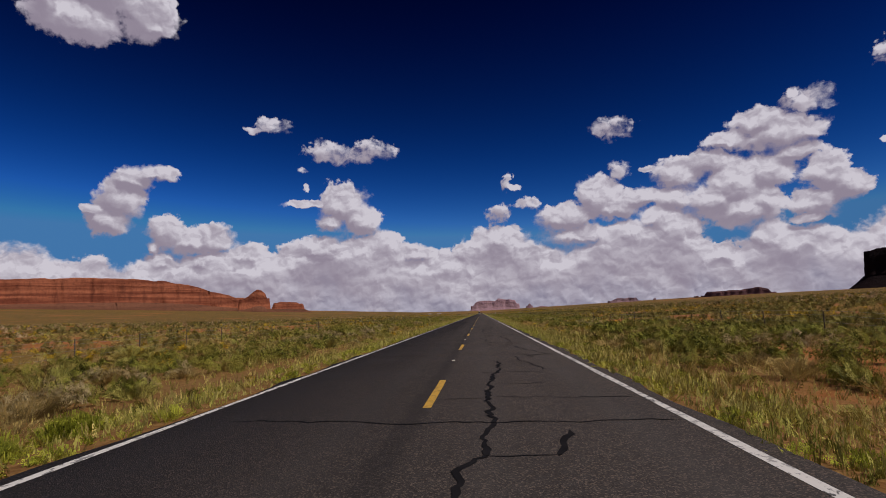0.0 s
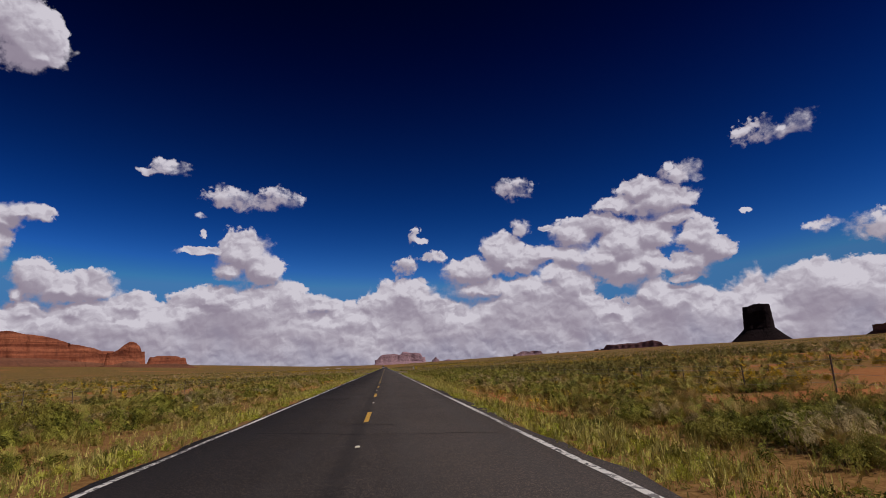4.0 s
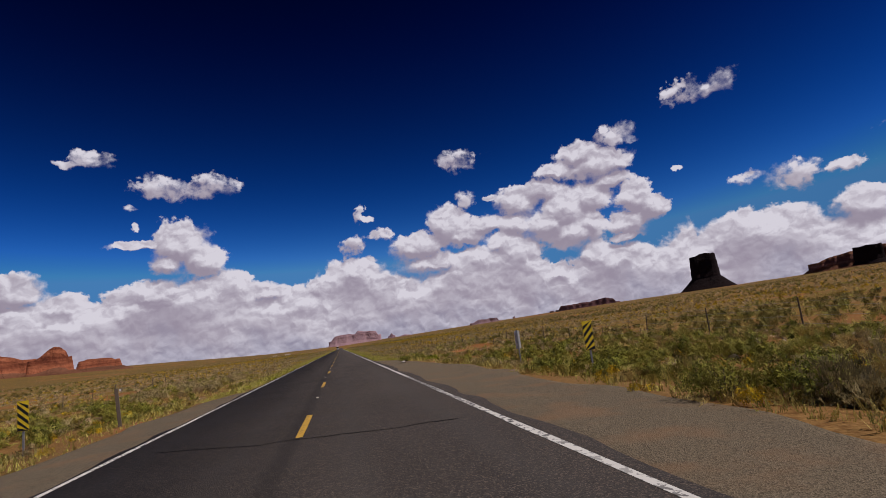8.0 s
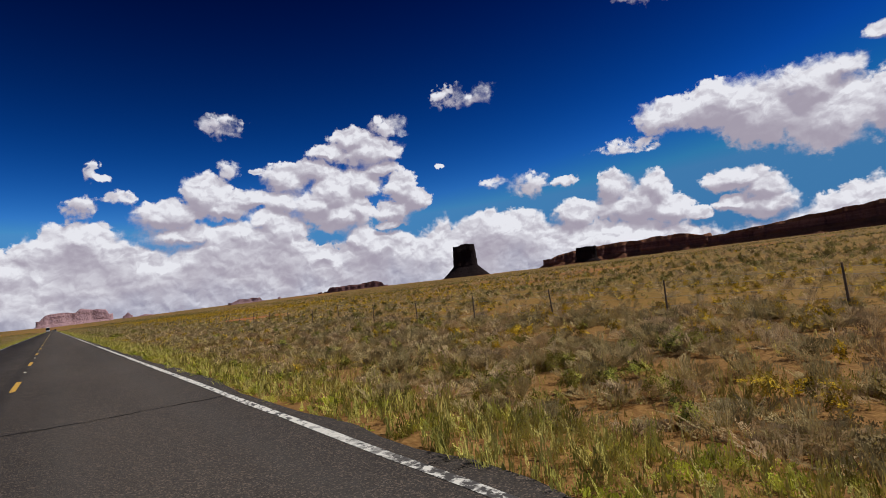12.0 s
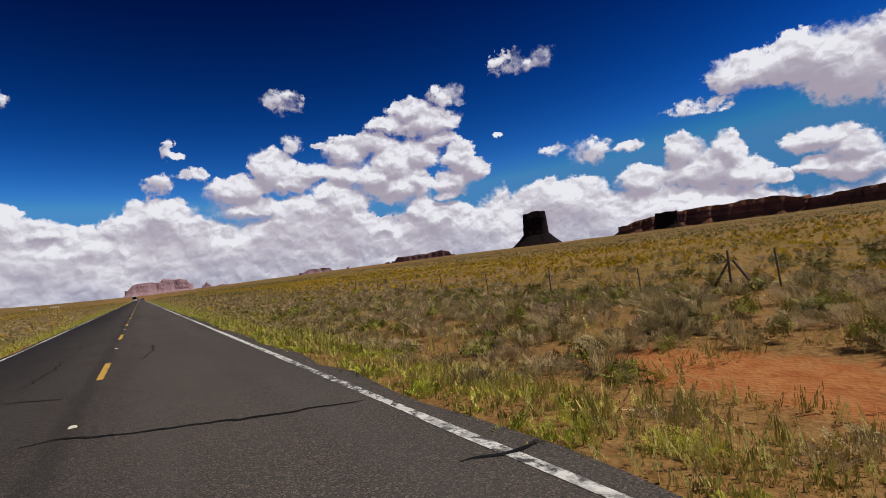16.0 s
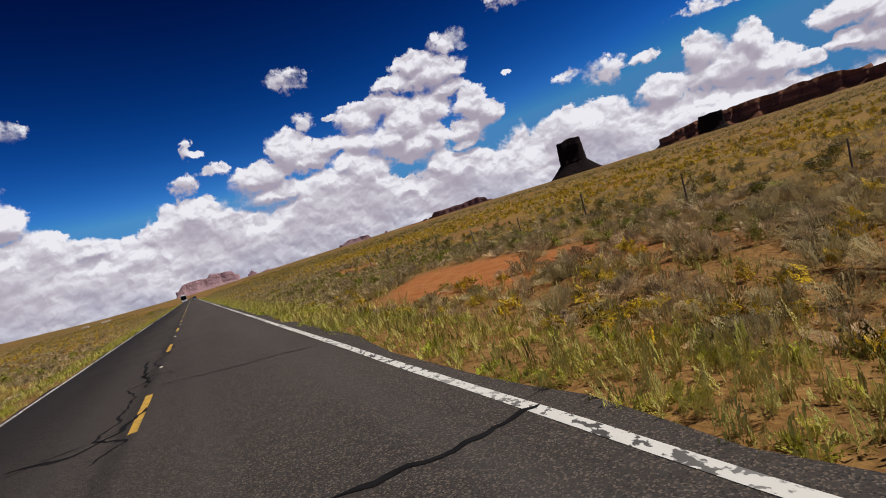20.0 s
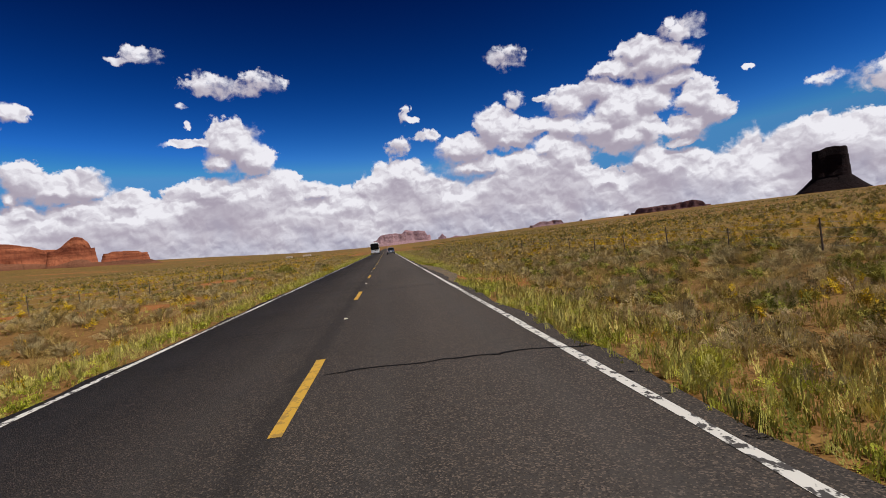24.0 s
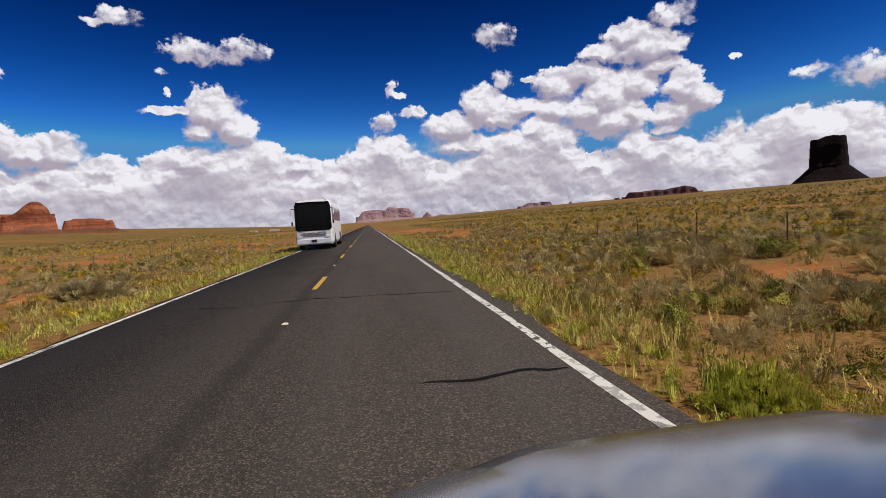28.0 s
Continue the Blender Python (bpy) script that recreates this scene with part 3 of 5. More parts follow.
    return -bare + smooth_noise(x, y, 47, 5.5) * 0.45 + smooth_noise(x, y, 48, 17.0) * 0.35 + smooth_noise(x, y, 49, 60.0) * 0.2 + 0.03 + 0.10 * step(y, 225, 260) - 0.05 * step(y, 760, 800) + 0.12 * (1 - step(y, 25, 50))


def make_ground():
    ax = np.concatenate([np.arange(0, 12, 0.5), np.arange(12, 40, 1.2), np.geomspace(40, 5200, 46)])
    xs = np.concatenate([-ax[:0:-1], ax])
    ys = np.concatenate([np.linspace(-4000, -60, 14), np.arange(-40, 1010, 3.0), np.geomspace(1015, 5300, 46)])
    gx, gy = np.meshgrid(xs, ys)
    v = np.stack([gx, gy, height(gx, gy)], -1).reshape(-1, 3)
    nx, ny = len(xs), len(ys)
    i = np.arange(nx * ny).reshape(ny, nx)
    f = np.stack([i[:-1, :-1], i[:-1, 1:], i[1:, 1:], i[1:, :-1]], -1).reshape(-1, 4)
    ob = build("ground", v, f, SOIL, smooth=True)
    att = ob.data.attributes.new("plant_cover", "FLOAT", "POINT")
    att.data.foreach_set("value", cover(gx, gy).ravel().astype(np.float32))
    return tagged(ob, "orange sandy desert ground with dry low grass", "ground", kind="structure")


make_ground()


def strip(name, x0, x1, y0, y1, z, mat, parent=None, dy=8.0, wob=0.0, thick=0.0, n=1):
    ys = np.arange(y0, y1 + dy * 0.5, dy)
    w0 = (smooth_noise(ys * 0 + 3, ys, 11, 1.3) - 0.5) * wob
    w1 = (smooth_noise(ys * 0 + 9, ys, 12, 1.3) - 0.5) * wob
    cols = [np.stack([x0 + w0, ys, np.full_like(ys, z - thick)], -1)] if thick else []
    cols += [np.stack([x0 + w0, ys, np.full_like(ys, z)], -1), np.stack([x1 + w1, ys, np.full_like(ys, z)], -1)]
    if thick:
        cols.append(np.stack([x1 + w1, ys, np.full_like(ys, z - thick)], -1))
    v = np.stack(cols, 1)
    m, k = v.shape[:2]
    i = np.arange(m * k).reshape(m, k)
    f = np.stack([i[:-1, :-1], i[:-1, 1:], i[1:, 1:], i[1:, :-1]], -1).reshape(-1, 4)
    return build(name, v.reshape(-1, 3), f, mat, parent)


LINE = 3.3
road = tagged(strip("road", -3.47, EDGE, -60, 1100, 0.0, ASPHALT, dy=0.7, wob=0.28, thick=0.14),
              "cracked dark grey two-lane asphalt highway", "road", kind="structure")
far_road = tagged(strip("road", -3.47, EDGE, 1100, 4700, 0.0, ASPHALT, dy=40, thick=0.14),
                  "distant stretch of the asphalt highway", "road", kind="structure")
for side, nm in ((-1, "left"), (1, "right")):
    w = 0.055 if side < 0 else 0.062
    strip("edge_line", side * LINE - w, side * LINE + w, -60, 1100, 0.004, WHITE_LINE, road, dy=0.6, wob=0.025)
    strip("edge_line", side * LINE - w, side * LINE + w, 1100, 4700, 0.004, WHITE_LINE, far_road, dy=60)

# ---- buttes and mesas ----
def polar(az_deg, r, oy=443.0):
    a = radians(az_deg)
    return r * math.sin(a), oy + r * math.cos(a)


def rock_form(name, spine, depth, mat, label, foot, talus=0.42, flute=14.0, seed=1, spread=0.75, ragged=0.12, scree=None, crown=None, taper=1.0):
    """A cliffed rock: spine is a row of (x, y, top z); the loop runs along its front and back. foot: z of its base."""
    sp = np.array(spine, float)
    seg = np.hypot(*np.diff(sp[:, :2], axis=0).T)
    s = np.concatenate([[0], np.cumsum(seg)])
    n = max(24, int(s[-1] / 9))
    u = np.linspace(0, s[-1], n)
    px, py, pz = (np.interp(u, s, sp[:, i]) for i in range(3))
    tx, ty = np.gradient(px), np.gradient(py)
    ln = np.hypot(tx, ty)
    nx, ny = -ty / ln, tx / ln
    k = 9
    ends = np.linspace(0, math.pi, k + 2)[1:-1]
    half = depth / 2

    def cap(i, flip):
        a = ends
        return (px[i] + half * (np.cos(a) * nx[i] * flip + np.sin(a) * tx[i] / ln[i] * flip),
                py[i] + half * (np.cos(a) * ny[i] * flip + np.sin(a) * ty[i] / ln[i] * flip), np.full(k, pz[i]))
    c1, c0 = cap(-1, 1), cap(0, -1)
    lx = np.concatenate([px + nx * half, c1[0], (px - nx * half)[::-1], c0[0]])
    ly = np.concatenate([py + ny * half, c1[1], (py - ny * half)[::-1], c0[1]])
    lz = np.concatenate([pz, c1[2], pz[::-1], c0[2]])
    m = len(lx)
    gx, gy = np.roll(lx, -1) - np.roll(lx, 1), np.roll(ly, -1) - np.roll(ly, 1)
    gl = np.hypot(gx, gy) + 1e-6
    ox, oy = -gy / gl, gx / gl
    mid = np.array([lx.mean(), ly.mean()])
    if np.sum(ox * (lx - mid[0]) + oy * (ly - mid[1])) < 0:
        ox, oy = -ox, -oy
    levels = [(0.0, 1.0, 0.2), (talus * 0.5, 0.5, 0.4), (talus, 0.06, 0.6), (talus + 0.02, 0.0, 1.0), (talus + (1 - talus) * 0.35, -0.02, 1.0),
              (talus + (1 - talus) * 0.37, -0.05, 1.0), (talus + (1 - talus) * 0.72, -0.07, 1.0), (talus + (1 - talus) * 0.74, -0.10, 1.0), (0.97, -0.11, 0.8), (1.0, -0.16, 0.6)]
    lump = smooth_noise(lx + 1e4, ly + 1e4, seed, 70.0) - 0.5 + 0.6 * (smooth_noise(lx + 1e4, ly + 1e4, seed + 1, 24.0) - 0.5)
    jag = (smooth_noise(lx + 1e4, ly + 1e4, seed + 2, 45.0) - 0.5) * ragged
    rings = []
    for frac, out, rough in levels:
        z = foot + (lz - foot) * (frac + (jag if frac > 0.9 else 0))
        o = (out if out > 0 else out * taper) * (lz - foot) * talus * spread * 1.6 + lump * flute * 2 * rough
        rings.append(np.stack([lx + ox * o, ly + oy * o, z], -1))
    v = np.stack(rings, 0)
    nl = len(levels)
    i = np.arange(nl * m).reshape(nl, m)
    j = np.roll(i, -1, axis=1)
    f = np.stack([i[:-1], j[:-1], j[1:], i[1:]], -1).reshape(-1, 4)
    top = i[-1]
    # close the top by joining the front row to the back row
    a = top[:n]
    b = top[n + k:n + k + n][::-1]
    capf = np.stack([a[:-1], a[1:], b[1:], b[:-1]], -1)
    verts = v.reshape(-1, 3)
    e1 = [top[n - 1]] + list(top[n:n + k]) + [top[n + k]]
    e0 = [top[n + k + n - 1]] + list(top[n + k + n:]) + [top[0]]
    base = tagged(new(name), label, "rock formation")
    base.location = (float(lx.mean()), float(ly.mean()), foot)
    shift = np.array([lx.mean(), ly.mean(), foot])
    tri = np.array([[e[0], e[q], e[q + 1]] for e in (e1, e0) for q in range(1, k + 1) if len({int(e[0]), int(e[q]), int(e[q + 1])}) == 3])
    quads = np.concatenate([f[6 * m:], capf])
    flat = np.concatenate([quads[:, :3], quads[:, [0, 2, 3]], tri])
    for nm, fs, mt in (("scree_slope", f[:2 * m], scree or mat), ("cliff", f[2 * m:6 * m], mat), ("cap_rock", flat, crown or mat)):
        used = np.unique(fs)
        ob = build(nm, verts[used] - shift, np.searchsorted(used, fs), mt, base)
        bm = bmesh.new()
        bm.from_mesh(ob.data)
        bmesh.ops.recalc_face_normals(bm, faces=bm.faces[:])
        bm.to_mesh(ob.data)
        bm.free()
    return base


def spine(points, oy=443.0):
    """Points of (azimuth, range, elevation of the top) seen from the road at oy."""
    return [(*polar(a, r, oy), r * math.tan(radians(e))) for a, r, e in points]


rock_form("butte", spine([(38.95, 3900, 4.46), (39.4, 3905, 4.62), (40.0, 3910, 4.66), (40.4, 3910, 4.56)]), 80, ROCK_DEEP_SHADE, "tall dark sandstone butte with a wide scree foot", 74, 0.33, 5, 3, 0.72, 0.03, SCREE_SHADE, None, 0.9)
WEST = 95.2
rock_form("mesa", spine([(-19.6, 3950, 1.60), (-19.9, 3950, 1.78), (-20.6, 3955, 1.80), (-21.6, 3960, 1.84), (-21.9, 3960, 1.75)], WEST), 70, ROCK, "low red sandstone mesa with a flat top", 34, 0.46, 9, 5, 1.6, 0.08, SCREE)
rock_form("rock_dome", spine([(-22.9, 3900, 2.25), (-23.1, 3900, 2.75), (-23.45, 3900, 3.08), (-23.9, 3900, 3.15), (-24.35, 3900, 2.85), (-24.8, 3900, 2.45), (-25.3, 3900, 2.2)], WEST), 60, ROCK, "rounded red sandstone dome beside the mesa", 38, 0.34, 9, 7, 1.2, 0.05, SCREE)
rock_form("mesa", spine([(-26.0, 4080, 2.35), (-26.6, 4080, 2.6), (-27.4, 4080, 2.75), (-28.9, 4060, 3.05), (-30.9, 3970, 3.75), (-32.5, 3960, 3.95), (-34.5, 3950, 4.2), (-36.7, 3940, 4.3), (-48, 3880, 4.1), (-60, 3800, 3.9), (-74, 3750, 3.9)], WEST), 160, ROCK, "long red sandstone mesa with layered cliffs", 44, 0.38, 22, 9, 1.2, 0.05, SCREE)
# cap rock of both right-hand mesas takes the scree colour as a painted sunlit rim
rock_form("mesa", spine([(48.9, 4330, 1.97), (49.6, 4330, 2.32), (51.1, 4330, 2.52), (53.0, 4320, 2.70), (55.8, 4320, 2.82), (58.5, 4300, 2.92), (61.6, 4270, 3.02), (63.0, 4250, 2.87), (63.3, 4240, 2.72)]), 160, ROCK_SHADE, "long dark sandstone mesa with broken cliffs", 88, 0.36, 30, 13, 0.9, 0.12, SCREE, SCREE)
rock_form("rock_pillar", spine([(52.0, 4140, 2.84), (52.6, 4140, 2.97), (53.3, 4140, 2.87)]), 60, ROCK_DEEP_SHADE, "dark rock pillars before the mesa", 96, 0.2, 8, 15)
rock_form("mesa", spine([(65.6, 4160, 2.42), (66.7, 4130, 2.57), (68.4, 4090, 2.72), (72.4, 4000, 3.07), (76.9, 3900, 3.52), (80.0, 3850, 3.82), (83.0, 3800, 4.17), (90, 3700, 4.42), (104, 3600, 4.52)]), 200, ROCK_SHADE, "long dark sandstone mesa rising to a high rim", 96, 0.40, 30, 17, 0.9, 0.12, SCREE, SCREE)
AHEAD = 285.3
rock_form("mesa", spine([(23.6, 4420, 1.0), (23.9, 4420, 1.40), (26.8, 4420, 1.42), (28.5, 4420, 1.60), (29.3, 4420, 1.4), (29.5, 4420, 1.1)], AHEAD), 70, ROCK_MID, "far purple-brown flat-topped mesa", 40, 0.3, 12, 19)
rock_form("rock_spire", spine([(22.75, 4420, 0.98), (23.0, 4420, 1.0)], AHEAD), 16, ROCK_MID, "far slim rock spire", 40, 0.2, 3, 23)
rock_form("rock_spire", spine([(21.1, 4420, 0.75), (21.5, 4420, 0.85), (22.2, 4420, 0.8)], AHEAD), 30, ROCK_MID, "far low broken rock group", 36, 0.3, 4, 25)
rock_form("mesa", spine([(14.4, 4520, 0.8), (15.0, 4520, 1.12), (15.9, 4520, 1.02), (16.2, 4520, 1.08), (17.0, 4520, 1.1), (17.2, 4520, 0.75)], AHEAD), 60, ROCK_HAZE, "far hazy purple mesa with a notched top", 24, 0.35, 9, 27)
rock_form("rock_spire", spine([(18.75, 4500, 0.90), (18.9, 4500, 0.95)], AHEAD), 12, ROCK_HAZE, "far slim hazy rock spire", 30, 0.2, 3, 29)
rock_form("mesa", spine([(-0.9, 4550, 0.8), (-0.5, 4550, 1.25), (0.5, 4550, 1.35), (1.7, 4550, 1.3), (1.95, 4550, 1.52), (3.9, 4550, 1.3), (4.1, 4550, 0.9)], AHEAD), 50, ROCK_HAZE, "far hazy purple mesa straight ahead of the road", 10, 0.3, 9, 31)
rock_form("rock_spire", spine([(5.25, 4540, 0.6), (5.55, 4540, 0.9), (5.8, 4540, 0.6)], AHEAD), 20, ROCK_HAZE, "far hazy rock spire", 10, 0.3, 3, 33)
rock_form("mesa", spine([(6.3, 4540, 0.42), (6.9, 4540, 0.56), (7.6, 4540, 0.45)], AHEAD), 40, ROCK_HAZE, "far low hazy rock", 10, 0.4, 5, 35)


# ---- road marks ----
DASH0, PERIOD, DASH = 7.9, 12.178, 3.2
dash_mesh = None
for q in range(-4, 90):
    if q == 72:
        continue                 # this one has worn away
    y0 = DASH0 + q * PERIOD
    if dash_mesh is None:
        ob = strip("centre_dash", -0.065, 0.065, 0, DASH, 0.004, YELLOW_LINE, road, dy=0.4, wob=0.02)
        dash_mesh = ob.data
    else:
        ob = new("centre_dash", dash_mesh)
        ob.parent = road
    ob.location = (0, y0, 0)
bm = box(0.10, 0.10, 0.022, 0, 0, 0.011)
for vv in bm.verts:
    if vv.co.z > 0.015:
        vv.co.x *= 0.6
        vv.co.y *= 0.55
mark = part("road_reflector", bm, YELLOW_MARK, road)
for q in range(-4, 86):
    ob = mark if q == -4 else new("road_reflector", mark.data)
    ob.parent = road
    ob.location = (rng.normal(0, 0.03), DASH0 + (q + 0.63) * PERIOD, 0.0)


def seal(points, width, name="crack_seal", jit=0.45):
    """A ribbon of tar along points, of uneven width."""
    p = np.array(points, float)
    s = np.concatenate([[0], np.cumsum(np.hypot(*np.diff(p, axis=0).T))])
    n = max(6, int(s[-1] / 0.10))
    u = np.linspace(0, s[-1], n)
    x, y = np.interp(u, s, p[:, 0]), np.interp(u, s, p[:, 1])
    g = rng.random(2) * 50
    for seed, cell, amount in ((21, 0.5, 0.14), (25, 1.7, 0.3 * jit), (27, 0.16, 0.09)):
        x = x + (smooth_noise(u + g[0], u * 0, seed, cell) - 0.5) * amount
        y = y + (smooth_noise(u + g[1], u * 0, seed + 1, cell) - 0.5) * amount
    tx, ty = np.gradient(x), np.gradient(y)
    l = np.hypot(tx, ty) + 1e-6
    w = width * (0.55 + 0.9 * smooth_noise(u + g[0], u * 0 + 7, 23, 0.35)) * np.minimum(1, np.minimum(u, s[-1] - u) / 0.3 + 0.15)
    z = np.full_like(x, 0.006)
    a = np.stack([x - ty / l * w, y + tx / l * w, z], -1)
    b = np.stack([x + ty / l * w, y - tx / l * w, z], -1)
    v = np.stack([a, b], 1).reshape(-1, 3)
    i = np.arange(n) * 2
    f = np.stack([i[:-1], i[:-1] + 1, i[1:] + 1, i[1:]], -1)
    return build(name, v, f, TAR, road)


# crosswise seals every few metres in the plainer stretches
y = 142.0
while y < 980:
    y += rng.uniform(3.5, 9.5)
    if not (150 < y < 222 or 375 < y < 428 or 718 < y < 785 or y > 905):
        continue
    kind = rng.random()
    lo, hi = (-LINE, LINE + 0.4) if kind < 0.45 else ((0.1, LINE + 0.5) if kind < 0.75 else (-LINE - 0.1, 0.2))
    tilt = rng.uniform(-0.5, 0.5)
    seal([(lo, y), ((lo + hi) / 2, y + tilt * 0.5), (hi, y + tilt)], rng.uniform(0.012, 0.028), jit=1.0)
# long wandering seals in the first third
for y0, y1, x in ((16, 34, 2.2), (22, 50, 1.2), (44, 80, -1.6), (66, 100, -2.0), (640, 656, -0.3)):
    pts = [(x, y0)]
    while pts[-1][1] < y1:
        pts.append((x + rng.normal(0, 0.28), pts[-1][1] + rng.uniform(0.5, 1.6)))
    seal(pts, 0.022, jit=1.0)
    for px, py in pts[2::5]:
        seal([(px, py), (px + rng.choice([-1, 1]) * rng.uniform(0.6, 1.4), py + rng.normal(0, 0.2))], 0.016, jit=1.0)
# the seals that stand out, from the start of the road to its end
seal([(0.6, 4.1), (0.5, 4.8), (0.8, 5.2), (0.8, 6.0), (0.9, 6.9), (0.9, 9.0), (1.1, 11.7), (1.2, 15.0)], 0.036)
seal([(0.8, 5.3), (1.5, 5.3)], 0.018)
seal([(1.7, 6.3), (1.5, 5.6), (1.5, 5.2)], 0.036)
seal([(-2.8, 7.2), (-1.4, 7.0), (0.3, 6.8), (1.8, 6.7), (3.2, 6.7)], 0.018)
seal([(1.0, 8.8), (2.1, 8.6), (3.2, 8.6)], 0.018)
seal([(1.0, 10.3), (2.1, 10.4)], 0.018)
seal([(-0.1, 8.5), (0.9, 8.7)], 0.018)
seal([(0.6, 12.3), (2.2, 12.2)], 0.018)
seal([(1.7, 16.7), (2.0, 14.7), (2.3, 12.5)], 0.018)
seal([(1.9, 38.0), (1.9, 37.3), (2.2, 36.8)], 0.036)
seal([(1.3, 37.0), (1.4, 36.6)], 0.036)
seal([(0.9, 43.1), (1.0, 41.0), (0.9, 40.0), (0.5, 39.7)], 0.036)
seal([(1.4, 40.7), (1.5, 39.8), (1.5, 39.1)], 0.036)
seal([(1.7, 39.1), (2.3, 39.0), (3.1, 39.5)], 0.018)
seal([(1.1, 41.2), (2.1, 41.0), (3.0, 41.1)], 0.018)
seal([(1.8, 51.3), (1.6, 44.5), (1.8, 43.6)], 0.036)
seal([(1.4, 43.7), (2.4, 43.4)], 0.018)
seal([(-3.0, 40.1), (-1.7, 39.5), (-1.2, 39.0)], 0.018)
seal([(-2.0, 39.2), (-0.5, 38.6), (0.8, 38.3)], 0.018)
seal([(-0.9, 56.0), (-1.1, 48.3), (-1.6, 47.2)], 0.018)
seal([(-1.4, 44.1), (-1.8, 42.6)], 0.018)
seal([(1.8, 83.0), (2.0, 77.0), (1.6, 74.9), (1.5, 71.6)], 0.036)
seal([(1.8, 71.3), (1.8, 69.8), (1.6, 69.4), (1.4, 68.8), (1.4, 67.9)], 0.036)
seal([(0.3, 69.6), (0.6, 69.2), (1.2, 69.3), (2.4, 69.5), (3.2, 69.4)], 0.036)
seal([(1.8, 67.7), (2.2, 68.2), (3.1, 68.5), (3.5, 68.7)], 0.036)
seal([(-1.7, 69.6), (-1.6, 70.2)], 0.018)
seal([(-1.3, 70.1), (-1.1, 70.7), (-1.0, 71.8)], 0.036)
seal([(-1.6, 72.8), (-1.5, 75.2), (-1.2, 78.7)], 0.018)
seal([(-2.3, 72.6), (-0.9, 71.5), (0.3, 71.4), (2.2, 71.3), (3.3, 71.4)], 0.018)
seal([(-0.1, 68.9), (0.0, 69.7), (-0.1, 70.2)], 0.018)
seal([(-0.6, 90.1), (-1.0, 80.6)], 0.018)
seal([(-0.8, 104.0), (-1.1, 105.7), (-1.1, 107.9), (-1.2, 110.0)], 0.036)
seal([(1.6, 115.4), (1.6, 108.0), (1.6, 105.1), (1.8, 104.3), (2.3, 104.5)], 0.018)
seal([(-1.8, 104.5), (-0.8, 104.2)], 0.018)
seal([(0.8, 110.9), (2.6, 108.8)], 0.018)
seal([(1.5, 107.7), (3.1, 107.0)], 0.018)
seal([(-2.7, 103.0), (-1.3, 102.4), (0.2, 102.0), (1.6, 102.3), (3.5, 102.6)], 0.018)
seal([(-1.6, 100.9), (-1.5, 101.5), (-1.6, 102.4)], 0.018)
seal([(2.5, 100.8), (3.1, 101.0), (3.5, 101.1)], 0.018)
seal([(-2.6, 140.5), (0.7, 139.0), (3.1, 138.3)], 0.018)
seal([(-2.2, 142.6), (1.0, 140.7)], 0.018)
seal([(-0.3, 229.0), (0.7, 228.5), (1.6, 228.4), (2.5, 228.0)], 0.018)
seal([(-2.3, 239.1), (0.4, 236.4)], 0.018)
seal([(0.7, 237.5), (2.9, 236.4)], 0.018)
seal([(-2.7, 264.7), (-0.8, 263.6), (0.5, 263.4), (1.6, 263.0), (2.9, 262.9)], 0.018)
seal([(-2.9, 294.6), (-1.5, 293.9), (-0.0, 293.3), (0.9, 293.2), (2.3, 292.7)], 0.018)
seal([(1.0, 292.6), (1.9, 292.1), (3.1, 291.9)], 0.018)
seal([(0.3, 296.1), (1.5, 295.5), (2.9, 294.9)], 0.018)
seal([(-0.6, 328.0), (-0.8, 326.1), (-0.8, 324.2)], 0.036)
seal([(-3.2, 329.8), (-0.9, 327.6), (1.0, 326.9), (2.9, 326.3)], 0.018)
seal([(-1.8, 323.9), (-1.0, 323.3), (0.3, 322.7), (0.7, 322.7)], 0.036)
seal([(1.8, 330.6), (1.7, 328.7)], 0.018)
seal([(-2.5, 361.9), (-1.3, 362.2), (0.6, 360.6), (3.0, 359.2)], 0.018)
seal([(0.9, 436.7), (1.5, 435.8), (2.2, 435.4), (2.7, 435.5), (3.5, 434.7)], 0.018)
seal([(0.9, 437.7), (1.5, 436.9)], 0.018)
seal([(2.1, 453.1), (2.6, 452.1), (3.5, 451.0)], 0.018)
seal([(2.6, 457.9), (3.2, 456.9)], 0.018)
seal([(0.7, 482.0), (0.7, 483.7), (0.7, 486.8)], 0.036)
seal([(0.7, 486.5), (1.9, 485.4), (3.1, 484.5)], 0.018)
seal([(-0.1, 490.5), (-0.1, 495.3), (-0.1, 500.3)], 0.036)
seal([(-0.3, 495.0), (1.3, 492.5)], 0.018)
seal([(1.5, 490.2), (3.1, 487.4)], 0.018)
seal([(-0.6, 514.3), (-0.1, 514.3), (1.0, 513.6), (2.1, 513.1), (3.1, 512.8)], 0.036)
seal([(2.8, 510.1), (3.2, 509.9), (3.5, 509.9)], 0.036)
seal([(-1.3, 518.3), (-0.4, 517.5)], 0.018)
seal([(-1.4, 520.1), (-1.2, 523.1), (-1.2, 525.3)], 0.018)
seal([(0.5, 527.9), (1.1, 526.1), (0.8, 522.3)], 0.018)
seal([(-1.6, 551.0), (-0.3, 550.7), (0.9, 550.3)], 0.018)
seal([(-2.0, 554.4), (0.2, 553.2)], 0.018)
seal([(-1.8, 582.5), (-0.5, 581.8), (1.0, 581.0), (3.0, 579.9)], 0.018)
seal([(1.9, 584.9), (1.9, 581.3)], 0.036)
seal([(2.1, 573.2), (2.4, 573.3), (2.7, 573.3), (3.2, 573.3), (3.5, 573.2)], 0.036)
